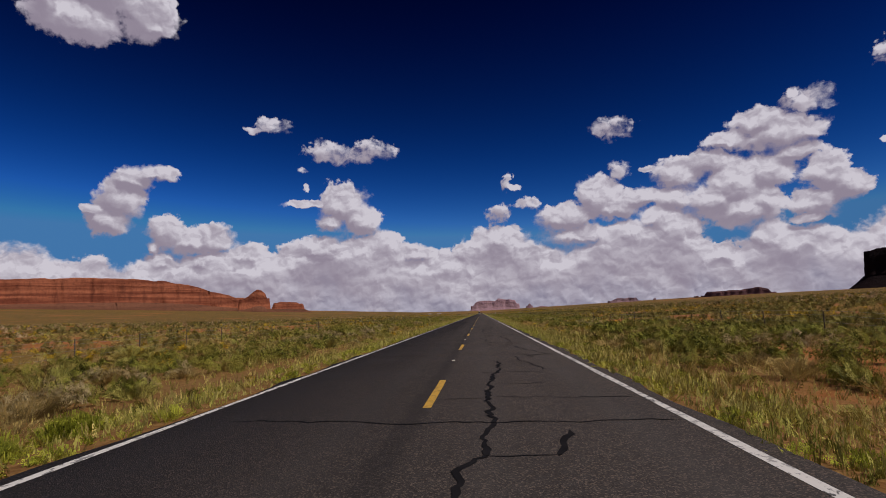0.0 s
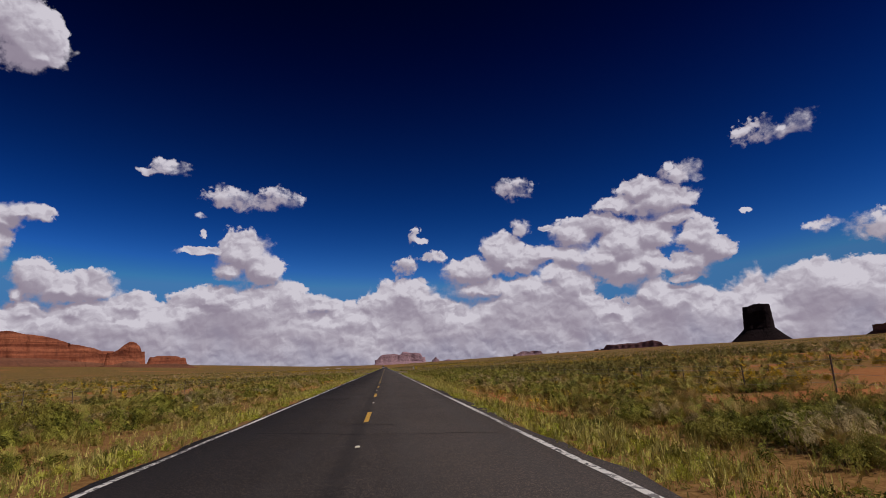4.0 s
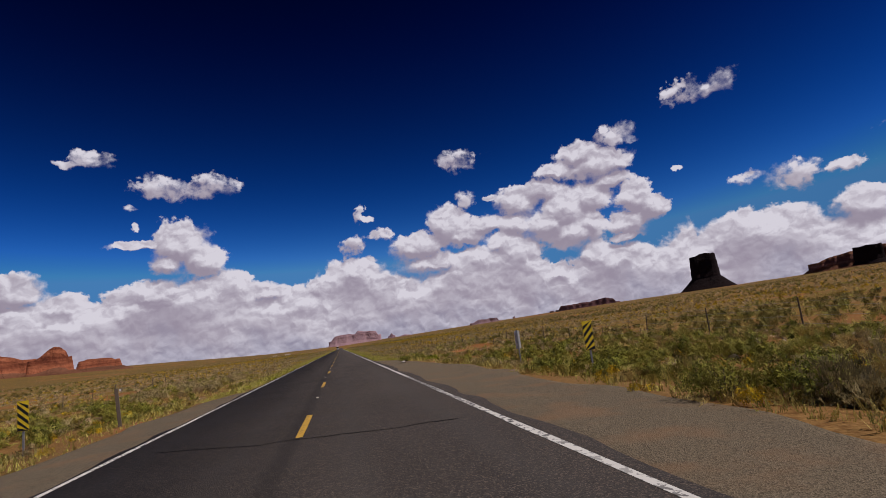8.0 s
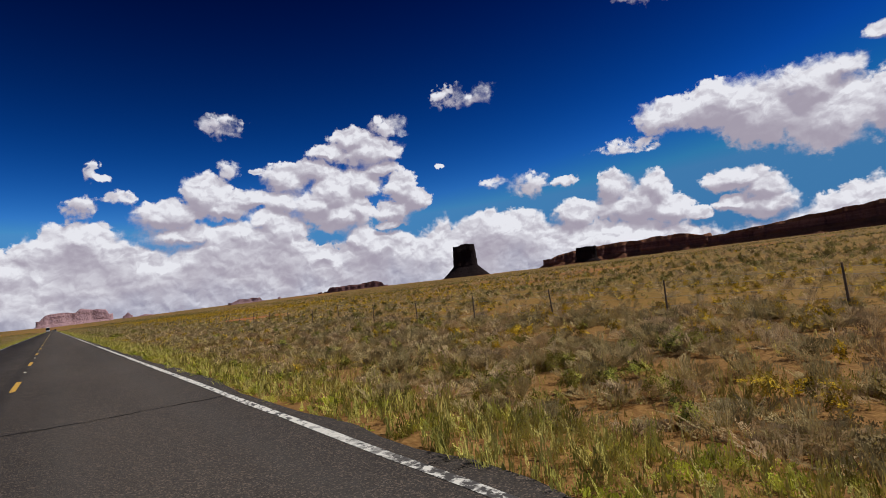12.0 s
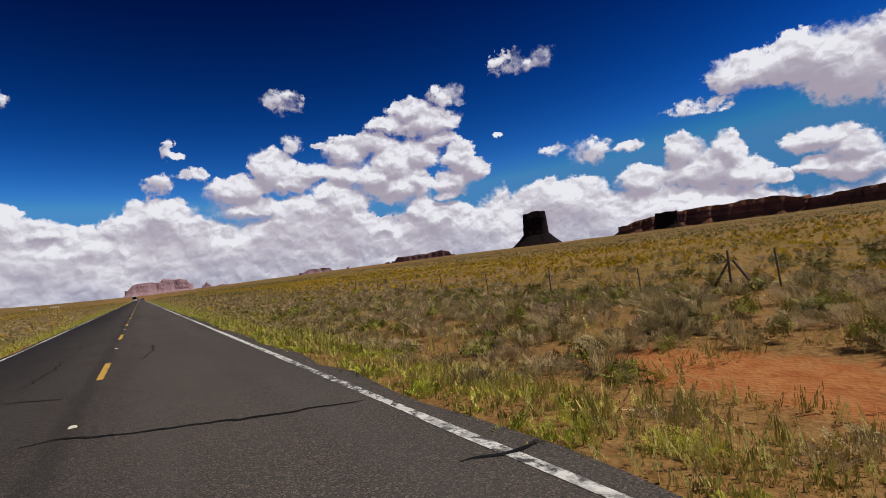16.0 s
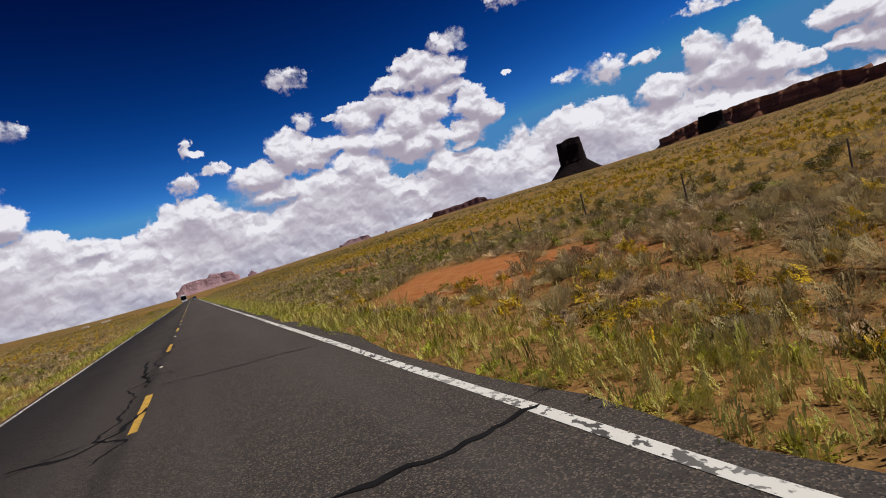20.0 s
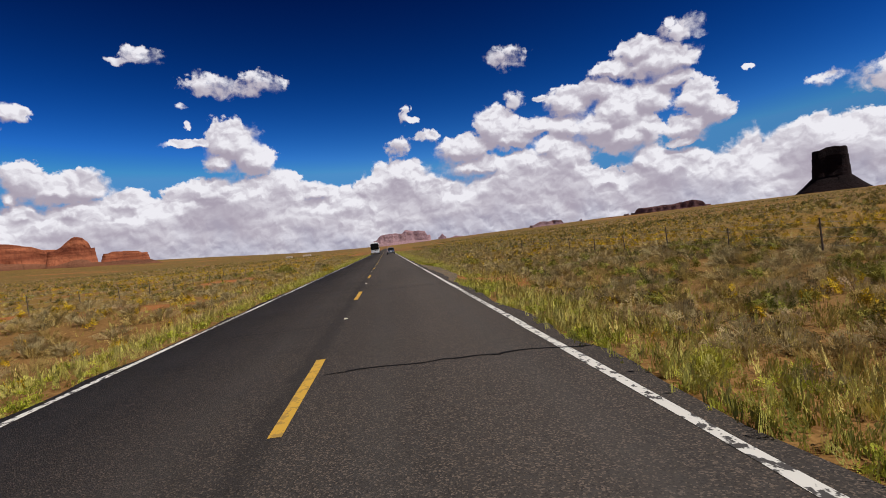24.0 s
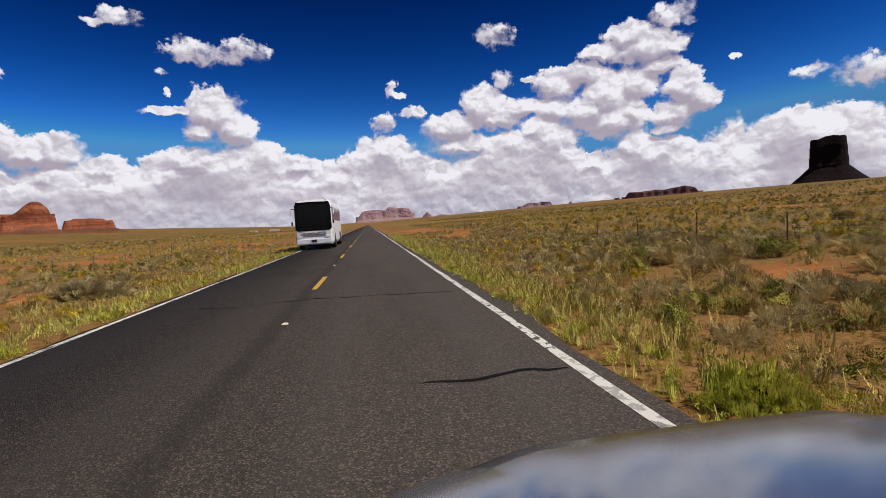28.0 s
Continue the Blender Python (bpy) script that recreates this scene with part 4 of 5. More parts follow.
seal([(2.2, 573.1), (2.6, 573.2)], 0.036)
seal([(-0.4, 607.5), (0.1, 607.2), (0.7, 607.0), (1.5, 606.8), (2.4, 606.4), (3.2, 606.4)], 0.036)
seal([(2.8, 608.0), (3.5, 607.9)], 0.018)
seal([(-0.1, 616.4), (0.0, 611.8)], 0.036)
seal([(1.7, 636.2), (2.2, 636.1), (2.8, 635.9), (3.2, 636.0), (3.5, 636.0)], 0.036)
seal([(-0.0, 645.4), (1.4, 644.1), (3.1, 643.0)], 0.018)
seal([(-1.6, 641.7), (-0.7, 641.2), (-0.2, 641.6), (0.0, 643.0)], 0.036)
seal([(-0.5, 651.9), (-0.2, 645.6)], 0.036)
seal([(-2.0, 644.3), (-1.3, 644.0)], 0.018)
seal([(-0.7, 670.2), (-0.6, 671.2), (-0.5, 672.6), (-0.3, 673.1)], 0.036)
seal([(-1.1, 674.7), (-0.8, 675.5)], 0.018)
seal([(-3.0, 676.9), (-1.6, 676.6), (-0.1, 676.8), (1.7, 676.5), (3.3, 675.4)], 0.018)
seal([(1.4, 669.1), (1.9, 668.8), (2.3, 668.8)], 0.036)
seal([(-0.1, 700.7), (0.7, 700.4), (1.5, 700.3), (2.7, 700.1), (3.5, 700.1)], 0.036)
seal([(-3.0, 704.1), (-1.8, 703.6), (0.1, 703.5), (1.9, 703.4), (3.5, 702.3)], 0.018)
seal([(-0.0, 710.1), (1.2, 709.2)], 0.018)
seal([(-3.0, 799.5), (-1.6, 799.5), (-0.1, 799.5)], 0.018)
seal([(0.1, 799.2), (1.3, 799.1), (3.2, 798.8)], 0.018)
seal([(1.7, 796.4), (2.6, 796.4), (3.5, 796.5)], 0.018)
seal([(1.5, 793.1), (2.0, 793.2), (2.7, 793.3), (3.5, 793.5)], 0.036)
seal([(-1.9, 794.6), (-1.9, 795.0), (-2.0, 795.4), (-1.9, 796.1)], 0.036)
seal([(0.1, 797.5), (0.0, 796.1), (-0.1, 795.8)], 0.036)
seal([(-2.2, 826.2), (-1.5, 825.9), (-0.7, 825.7), (-0.1, 825.7), (0.5, 825.6), (1.1, 825.3)], 0.036)
seal([(-0.0, 825.4), (0.0, 825.7)], 0.018)
seal([(-3.2, 829.5), (-1.6, 829.2), (-0.1, 829.2)], 0.018)
seal([(-2.1, 829.5), (-2.2, 831.7)], 0.018)
seal([(-2.2, 831.7), (-0.9, 832.2), (-0.9, 835.0)], 0.018)
seal([(-0.9, 832.2), (0.8, 832.4), (3.1, 832.6)], 0.018)
seal([(2.5, 827.2), (3.5, 827.1)], 0.018)
seal([(-1.3, 856.5), (-0.9, 856.5), (-0.3, 856.3)], 0.036)
seal([(2.8, 856.9), (3.2, 857.1), (3.5, 857.2)], 0.036)
seal([(-3.2, 863.3), (-1.6, 863.3), (1.0, 863.0)], 0.018)
seal([(1.7, 888.6), (2.4, 888.6), (3.2, 888.6)], 0.036)
seal([(-3.1, 895.2), (-1.5, 894.9), (0.1, 895.1), (3.2, 894.5)], 0.018)
# two dark tyre skids crossing the lane
for x0 in (0.0, 0.42):
    ys = np.linspace(359.6, 375.2, 60)
    xs = x0 + 1.25 - (ys - 359.6) * 0.098
    w = 0.085 * np.minimum(1, np.minimum(ys - 359.6, 375.2 - ys) / 2.5 + 0.1)
    v = np.stack([np.stack([xs - w, ys, xs * 0 + 0.005], -1), np.stack([xs + w, ys, xs * 0 + 0.005], -1)], 1).reshape(-1, 3)
    i = np.arange(60) * 2
    build("tyre_skid", v, np.stack([i[:-1], i[:-1] + 1, i[1:] + 1, i[1:]], -1), TAR, road)


# ---- gravel pull-outs ----
def gravel_pad(name, x0, x1, y0, y1):
    ys, xs = np.arange(y0, y1, 0.6), np.linspace(0, 1, 15)
    gx, gy = np.meshgrid(xs, ys)
    bulge = np.sin(np.clip((gy - y0) / (y1 - y0), 0, 1) * math.pi) ** 0.5
    wob = 1 + 0.25 * (smooth_noise(gx * 0, gy, 31, 2.0) - 0.5)
    X = x0 + (x1 - x0) * gx * bulge * wob
    Z = np.maximum(height(X, gy) + 0.02, -0.035 - 0.016 * np.abs(X - x0)) - 0.12 * (gx > 0.97)
    i = np.arange(gx.size).reshape(gx.shape)
    f = np.stack([i[:-1, :-1], i[:-1, 1:], i[1:, 1:], i[1:, :-1]], -1).reshape(-1, 4)
    return tagged(build(name, np.stack([X, gy, Z], -1).reshape(-1, 3), f, GRAVEL, smooth=True), "grey-tan gravel pull-out beside the highway", "gravel", kind="structure")


gravel_pad("gravel_shoulder", EDGE - 0.1, 6.7, 246, 300)
gravel_pad("gravel_shoulder", -3.36, -5.8, 244, 282)
gravel_pad("gravel_shoulder", EDGE - 0.1, 4.5, 778, 800)


# ---- plants ----
def spikes(px, py, pz, dx, dy, dz, length, width):
    """One thin triangle for every base point and direction."""
    n = len(px)
    d = np.stack([dx, dy, dz], -1)
    d /= np.linalg.norm(d, axis=1)[:, None] + 1e-9
    side = np.cross(d, rng.normal(size=(n, 3)))
    side /= np.linalg.norm(side, axis=1)[:, None] + 1e-9
    p = np.stack([px, py, pz], -1)
    v = np.stack([p - side * width[:, None] * 0.5, p + side * width[:, None] * 0.5, p + d * length[:, None]], 1)
    return v.reshape(-1, 3)


def tri_faces(v):
    return np.arange(len(v)).reshape(-1, 3)


def bush_leaves(cx, cy, cz, R, H, per, core=0.0, size=1.0, lobes=6, loose=0.60):
    """Shrubs as heaps of small leafy clumps on a few uneven lobes. core: share of clumps that fill the inside."""
    n = len(cx)
    k = lobes
    ca, cr = rng.random((n, k)) * 2 * math.pi, rng.random((n, k)) ** 0.5 * loose
    ch = rng.uniform(0.45, 1.05, (n, k)) * (1.0 - 0.45 * cr)
    cw = rng.uniform(0.34, 0.58, (n, k)) * (1.45 - 0.75 * loose)
    pick = rng.integers(0, k, (n, per))
    row = np.arange(n)[:, None]
    up = rng.random((n, per)) * 1.15 - 0.15
    th = rng.random((n, per)) * 2 * math.pi
    ho = np.sqrt(np.clip(1 - up * up, 0, 1))
    rad = np.where(rng.random((n, per)) < core, rng.uniform(0.3, 0.8, (n, per)), rng.uniform(0.80, 1.10, (n, per)))
    w, hh = cw[row, pick] * rad, ch[row, pick] * 0.55 * rad
    ox = np.cos(ca)[row, pick] * cr[row, pick] + np.cos(th) * ho * w
    oy = np.sin(ca)[row, pick] * cr[row, pick] + np.sin(th) * ho * w
    oz = np.clip(ch[row, pick] * 0.45 + up * hh, 0.02, 2)
    p = np.stack([cx[:, None] + ox * R[:, None], cy[:, None] + oy * R[:, None], cz[:, None] + oz * H[:, None]], -1).reshape(-1, 3)
    nrm = np.stack([np.cos(th) * ho, np.sin(th) * ho, up + 0.25], -1).reshape(-1, 3) + rng.normal(0, 0.55, (n * per, 3))
    nrm /= np.linalg.norm(nrm, axis=1)[:, None] + 1e-9
    rise = np.cross(nrm, np.cross(np.array([0.0, 0, 1]), nrm) + rng.normal(0, 0.5, (n * per, 3)))
    rise /= np.linalg.norm(rise, axis=1)[:, None] + 1e-9
    side = np.cross(nrm, rise)
    s = (size * np.sqrt(2 * math.pi * R * H * 0.9 / (1.1 * per)))[:, None] * rng.uniform(0.6, 1.35, (n, per))
    s = s.reshape(-1)[:, None]
    v = np.stack([p - side * s * 0.55 - rise * s * 0.5, p + side * s * 0.55 - rise * s * 0.4, p + rise * s * 1.0 + side * s * rng.uniform(-0.4, 0.4, (n * per, 1))], 1)
    return v.reshape(-1, 3)


def tuft_spikes(cx, cy, cz, h, per, fat=0.07, lean=0.45):
    n = len(cx)
    th = rng.random((n, per)) * 2 * math.pi
    off = rng.random((n, per)) ** 0.7 * 0.13
    px, py = cx[:, None] + np.cos(th) * off, cy[:, None] + np.sin(th) * off
    pz = np.repeat(cz[:, None], per, 1) - 0.02
    ln = rng.random((n, per)) * lean
    L = h[:, None] * rng.uniform(0.55, 1.25, (n, per))
    flat = lambda a: a.ravel()
    return spikes(flat(px), flat(py), flat(pz), flat(np.cos(th) * ln), flat(np.sin(th) * ln), np.ones(n * per), flat(L), flat(L) * fat)


def tussocks(cx, cy, cz, R, H, per):
    """Rounded tussocks: stiff fans of thin stems that rise from one crown and splay to all sides."""
    n = len(cx)
    th = rng.random((n, per)) * 2 * math.pi
    ph = rng.random((n, per)) ** 0.75 * 1.30
    R1, H1 = R[:, None], H[:, None]
    L = rng.uniform(0.75, 1.12, (n, per)) / np.sqrt((np.cos(ph) / H1) ** 2 + (np.sin(ph) / R1) ** 2)
    out = rng.random((n, per)) ** 0.5 * 0.30 * R1
    b = np.stack([cx[:, None] + np.cos(th) * out, cy[:, None] + np.sin(th) * out, np.repeat(cz[:, None], per, 1) - 0.03], -1)
    d = np.stack([np.cos(th) * np.sin(ph), np.sin(th) * np.sin(ph), np.cos(ph)], -1)
    tw = rng.random((n, per)) * math.pi
    s = np.stack([np.cos(tw), np.sin(tw), 0.25 * rng.normal(0, 1, (n, per))], -1)
    wide = (L * rng.uniform(0.20, 0.42, (n, per)))[..., None]
    tip = b + d * L[..., None]
    lift = np.stack([np.zeros((n, per))] * 2 + [L * rng.uniform(-0.25, 0.05, (n, per))], -1)
    return np.stack([b, tip + s * wide, tip - s * wide + lift], 2).reshape(-1, 3)


def stems(cx, cy, cz, R, H, k, thin):
    """Thin twigs and seed stalks that stick out of every shrub."""
    n = len(cx)
    th = rng.random((n, k)) * 2 * math.pi
    off = rng.random((n, k)) ** 0.6 * 0.6
    px, py = cx[:, None] + np.cos(th) * off * R[:, None], cy[:, None] + np.sin(th) * off * R[:, None]
    ln = 0.12 + off * rng.uniform(0.4, 1.6, (n, k))
    L = H[:, None] * rng.uniform(0.7, 1.25, (n, k)) * (1.1 - 0.4 * off)
    pz = np.repeat(cz[:, None], k, 1) - 0.03
    flat = lambda a: a.ravel()
    return spikes(flat(px), flat(py), flat(pz), flat(np.cos(th) * ln), flat(np.sin(th) * ln), np.ones(n * k), flat(L), flat(L) * thin)


def shrubs(name, x, y, R, H, per, mat, label, twigs=6, size=1.0, loose=0.60, stiff=False):
    z = height(x, y)
    v = tussocks(x, y, z, R, H, per) if stiff else bush_leaves(x, y, z, R, H, per, 0.12, size, 4, loose)
    if twigs:
        v = np.concatenate([v, stems(x, y, z, R, H, twigs, 0.045)])
    ob = build(name, v, tri_faces(v), mat)
    return tagged(ob, label, "shrub", kind="stuff")


def in_pull_out(x, y):
    edge = EDGE + 3.0 * np.sin(np.clip((y - 246) / 54, 0, 1) * math.pi) ** 0.5
    return ((x > 0) & (x < edge) & (y > 246) & (y < 300)) | ((x < 0) & (x > -5.5) & (y > 246) & (y < 280)) | ((x > 0) & (x < 4.4) & (y > 779) & (y < 799))


def scatter(n, x0, x1, y0=-25.0, y1=1000.0, bare=0.42, power=1.0, cell=7.0, seed=41, right=0.5):
    """Places on both sides of the road, kept off bare soil."""
    ax = x0 + (x1 - x0) * rng.random(n) ** power
    x = ax * np.where(rng.random(n) < right, 1, -1)
    y = rng.uniform(y0, y1, n)
    keep = (cover(x, y) + 0.5 * (smooth_noise(x, y, seed, cell) - 0.5) > bare) & ~in_pull_out(x, y)
    return x[keep], y[keep]


def stuff(name, v, mat, label, category):
    return tagged(build(name, v, tri_faces(v), mat), label, category, kind="stuff")


# grass along the pavement
def grass(name, n, x0, x1, h0, h1, per, fat, lean, mat, label, bare, power, seed, right=0.6, y0=-12):
    x, y = scatter(n, x0, x1, y0, 960, bare, power, 2.5, seed, right)
    h = rng.uniform(h0, h1, len(x)) * (0.6 + 0.8 * smooth_noise(x, y, seed + 1, 3.0))
    stuff(name, tuft_spikes(x, y, height(x, y), h, per, fat, lean), mat, label, "grass")


grass("verge_grass", 80000, EDGE + 0.02, EDGE + 2.1, 0.10, 0.27, 3, 0.60, 0.9, GRASS, "yellow-green grass tufts along the highway edge", 0.18, 1.1, 43, 0.68)
grass("dry_grass", 52000, EDGE + 0.5, 9.0, 0.14, 0.36, 4, 0.34, 0.7, DRY, "golden dry grass tufts along the highway edge", 0.32, 1.1, 53, 0.68)
grass("verge_grass", 15000, EDGE + 1.3, 10.0, 0.10, 0.26, 4, 0.45, 0.9, GRASS, "green grass tufts among the desert shrubs", 0.40, 1.0, 61, 0.66)
grass("dry_grass", 34000, 7.0, 18.0, 0.12, 0.34, 3, 0.45, 0.9, DRY, "pale dry grass tufts among the desert shrubs", 0.36, 1.0, 45, 0.66)
grass("dry_grass", 32000, 15.0, 52.0, 0.12, 0.30, 3, 0.70, 1.2, DRY, "golden grass tufts on the open ground", 0.36, 1.3, 57, 0.64)

# a low leafy strip of weeds right beside the pavement
x, y = scatter(9000, EDGE + 0.05, EDGE + 2.0, -12, 960, 0.34, 1.5, 2.0, 65, 0.6)
shrubs("roadside_weeds", x, y, rng.uniform(0.10, 0.30, len(x)), rng.uniform(0.07, 0.22, len(x)), 20, WEED, "bright green grassy weeds along the pavement edge", 0, stiff=True)

# desert shrubs in bands away from the road
KINDS = (("sagebrush", SAGE, "olive sagebrush scattered over sandy soil", 0.50), ("dead_brush", DEAD, "grey-brown dried brush over sandy soil", 0.42),
         ("green_shrub", GREEN, "dark green low desert shrubs", 0.55), ("rabbitbrush", RABBIT, "yellow-flowering rabbitbrush over sandy soil", 0.46))
BANDS = ((31000, 5.0, 18.0, -12, 960, 0.31, 1.0, 30, 1, 0.96), (56000, 17.0, 70.0, -12, 1100, 0.33, 1.35, 11, 0, 0.90),
         (60000, 64.0, 460.0, -60, 1500, 0.38, 1.9, 5, 0, 1.2), (16000, 400.0, 1800.0, 0, 3200, 0.40, 1.4, 5, 0, 2.2))
for bi, (n, x0, x1, ylo, yhi, bare, power, per, twigs, big) in enumerate(BANDS):
    x, y = scatter(n, x0, x1, ylo, yhi, bare, power, (5.0, 9.0, 40.0, 120.0)[bi], 47 + bi, (0.70, 0.66, 0.62, 0.60)[bi])
    if bi == 0:
        keep = (y > 300) | (np.abs(x) > 8) | (rng.random(len(x)) < 0.4)
        x, y = x[keep], y[keep]
    # what grows where changes slowly along the road
    mood = smooth_noise(x, y, 71, 26.0 if bi < 2 else 80.0) * (1.0 if bi < 2 else 0.6) + (0.0 if bi < 2 else 0.1)
    early = np.where(y < 260, 1.0, 0.0)
    r = rng.random(len(x)) + (mood - 0.5) * 0.9 - early * 0.12 * (bi < 2)
    sel = np.where(r < 0.06 + 0.18 * early, 2, np.where(r < 0.46, 0, np.where(r < 0.80, 1, 3)))
    if bi >= 1:
        sel = np.where((y > 430) & (np.abs(x) < 70) & (rng.random(len(x)) < 0.22), 3, sel)
        sel = np.where((y > 520) & (y < 800) & (np.abs(x) > 28) & (np.abs(x) < 120) & (rng.random(len(x)) < 0.75), 3, sel)
    for q, (nm, mat, lab, hh) in enumerate(KINDS):
        if bi and q == 2 or bi > 1 and q == 0:
            mat = OLIVE
        bx, by = x[sel == q], y[sel == q]
        grow = 1.0 + 0.35 * (by < 260) * (np.abs(bx) > 6.5)
        R = rng.uniform(0.22, 0.72, len(bx)) * big * grow * (0.65 if q == 3 else 1.0)
        H = hh * rng.uniform(0.5, 1.15, len(bx)) * big ** 0.5 * grow * np.clip(0.45 + (np.abs(bx) - 5) * 0.16, 0.5, 1)
        if bi < 2 and q < 2:
            spread = by + 25 * rng.normal(0, 1, len(by))
            young = (spread < 300) | (spread > 745) if q else spread < 300
            shrubs(nm, bx[young], by[young], R[young], H[young], per, (OLIVE_STEM, GOLD_STEM)[q], ("olive-green brush scattered over sandy soil", "golden-brown brush over sandy soil")[q], 0, stiff=True)
            shrubs(nm, bx[~young], by[~young], R[~young], H[~young], per, mat, lab, 0, stiff=True)
        else:
            shrubs(nm, bx, by, R, H, per, mat, lab, twigs, 1.0, 0.42)

# a belt of tall green bushes along both fences in the first third
x, y = scatter(1250, 7.8, 12.6, -12, 305, 0.40, 1.0, 6.0, 67, 0.55)
R, H = rng.uniform(0.4, 0.95, len(x)), rng.uniform(0.45, 0.95, len(x))
tone = smooth_noise(x, y, 69, 4.0) < 0.56
for sel, nm, mat, lab in ((tone, "green_shrub", GREEN, "tall green desert shrubs in a belt beside the highway"), (~tone, "sagebrush", SAGE, "tall olive sagebrush in a belt beside the highway")):
    shrubs(nm, x[sel], y[sel], R[sel], H[sel], 130, mat, lab, 8)

# ---- single shrubs that stand out ----
def shrub_thing(name, R, H, n, mat, label, stiff=False):
    """A shrub with a fan of twigs and a crown of leaves."""
    ob = thing(name, 0, 0, 0, label=label, category="shrub", group="large roadside shrubs")
    bm = bmesh.new()
    for k in range(26):
        a, lean = rng.random() * 2 * math.pi, rng.uniform(0.15, 1.0)
        d = Vector((math.cos(a) * lean, math.sin(a) * lean, 1)).normalized()
        ln = H * rng.uniform(0.45, 0.75)
        m = Matrix.Translation(d * ln * 0.5) @ d.to_track_quat("Z", "Y").to_matrix().to_4x4()
        rod(0.012, 0.003, ln, m, 5, bm)
    tagged(part("stem_bundle", bm, TWIG, ob), kind="stuff")
    one = np.array([0.0])
    if stiff:
        # several tussocks grown together
        a, far = rng.random(9) * 2 * math.pi, np.sqrt(rng.random(9)) * 0.62 * R
        v = tussocks(np.cos(a) * far, np.sin(a) * far, 0 * a, R * rng.uniform(0.40, 0.60, 9), H * rng.uniform(0.6, 1.0, 9), n // 9)
    else:
        v = bush_leaves(one, one, one, np.array([R]), np.array([H]), n, 0.35, 1.25, 11)
    v = np.concatenate([v, stems(one, one, one, np.array([R * 0.9]), np.array([H]), 60, 0.02)])
    tagged(build("foliage", v, tri_faces(v), mat, ob), kind="stuff")
    return ob


MODELS = [shrub_thing("green_shrub", 1.0, 1.05, 1500, GREEN, "large dark green desert shrub on sandy soil"),
          shrub_thing("sagebrush", 0.8, 0.8, 600, SAGE, "bushy grey-green sagebrush on sandy soil", True),
          shrub_thing("green_weed", 0.5, 0.42, 540, WEED, "bright green grassy weed beside the pavement", True),
          shrub_thing("rabbitbrush", 0.5, 0.5, 800, RABBIT, "rounded yellow-flowering rabbitbrush on sandy soil")]
SPOTS = {
    0: [(10.2, 14.5, 1.0), (11.8, 13.0, 1.1), (-12.1, 47.3, 1.50), (-13.2, 81.6, 1.46), (10.6, 77.5, 1.30), (-11.6, 112.6, 1.60), (-8.9, 112.2, 1.26), (7.8, 104.0, 0.86), (7.4, 137.6, 0.82), (8.7, 137.5, 0.87), (10.0, 137.2, 0.75), (-10.5, 145.5, 1.39), (4.9, 231.5, 0.45), (6.5, 228.5, 0.76), (6.7, 227.8, 0.64), (6.7, 261.3, 0.84), (7.4, 260.7, 0.95), (10.4, 271.1, 0.96), (-11.7, 285.8, 0.92), (5.4, 292.3, 0.64), (6.3, 291.9, 0.56), (8.9, 295.4, 0.70), (7.0, 353.8, 0.35), (20.1, 433.0, 0.64), (4.2, 448.8, 0.35), (6.9, 458.2, 1.04), (15.1, 447.0, 0.56), (9.1, 445.0, 0.47), (7.0, 478.6, 0.48), (9.3, 483.9, 0.67), (6.3, 547.3, 0.47), (14.6, 544.7, 0.46), (6.0, 608.3, 0.35), (8.6, 668.0, 0.36), (7.6, 800.0, 1.00), (-11.6, 825.0, 1.41), (9.1, 842.8, 0.87), (-7.9, 835.6, 0.92), (10.4, 862.1, 0.50), (12.2, 881.3, 1.16), (13.7, 898.3, 0.72)],
    1: [(-9.4, 81.7, 1.25), (-6.0, 246.3, 0.84), (7.8, 260.1, 0.90), (5.1, 325.0, 0.62), (5.9, 322.1, 0.51), (4.8, 319.8, 0.35), (6.6, 352.4, 0.58), (13.2, 434.3, 0.65), (5.6, 432.0, 0.35), (9.7, 446.9, 0.79), (9.4, 450.5, 0.46), (4.9, 512.8, 0.35), (5.9, 522.5, 0.68), (9.9, 513.5, 0.78), (6.9, 574.4, 0.62), (10.7, 576.3, 0.95), (6.6, 831.7, 0.52), (-9.9, 847.9, 1.36), (8.6, 859.8, 0.49), (-8.8, 904.6, 1.40), (13.0, 905.5, 0.92)],
    2: [(-5.2, 7.6, 1.0), (-5.0, 5.9, 1.1), (4.3, 38.0, 0.7), (4.2, 544.5, 0.8), (4.2, 541.5, 0.75), (4.3, 540.6, 0.6), (4.2, 606.8, 0.9), (4.2, 887.4, 0.9), (4.2, 796.9, 0.6), (6.2, 450.2, 1.0), (7.1, 290.9, 1.11), (17.1, 549.9, 1.60), (4.2, 603.7, 0.86), (4.6, 667.6, 0.55), (4.0, 698.9, 0.40), (4.6, 795.0, 0.85), (4.0, 799.3, 0.55), (4.9, 826.2, 0.71), (4.0, 856.7, 0.56)],
    3: [(4.3, 573.0, 0.5), (4.3, 699.6, 0.6), (4.6, 572.1, 0.35), (8.7, 641.6, 0.64), (-10.2, 806.7, 1.05), (-6.0, 799.9, 0.67), (-4.3, 806.2, 1.49), (12.1, 803.5, 1.15), (13.9, 804.2, 1.05), (6.6, 827.9, 0.42), (10.6, 864.0, 0.71), (10.9, 904.8, 1.09), (10.7, 900.0, 0.88), (9.6, 892.6, 0.52)],
}
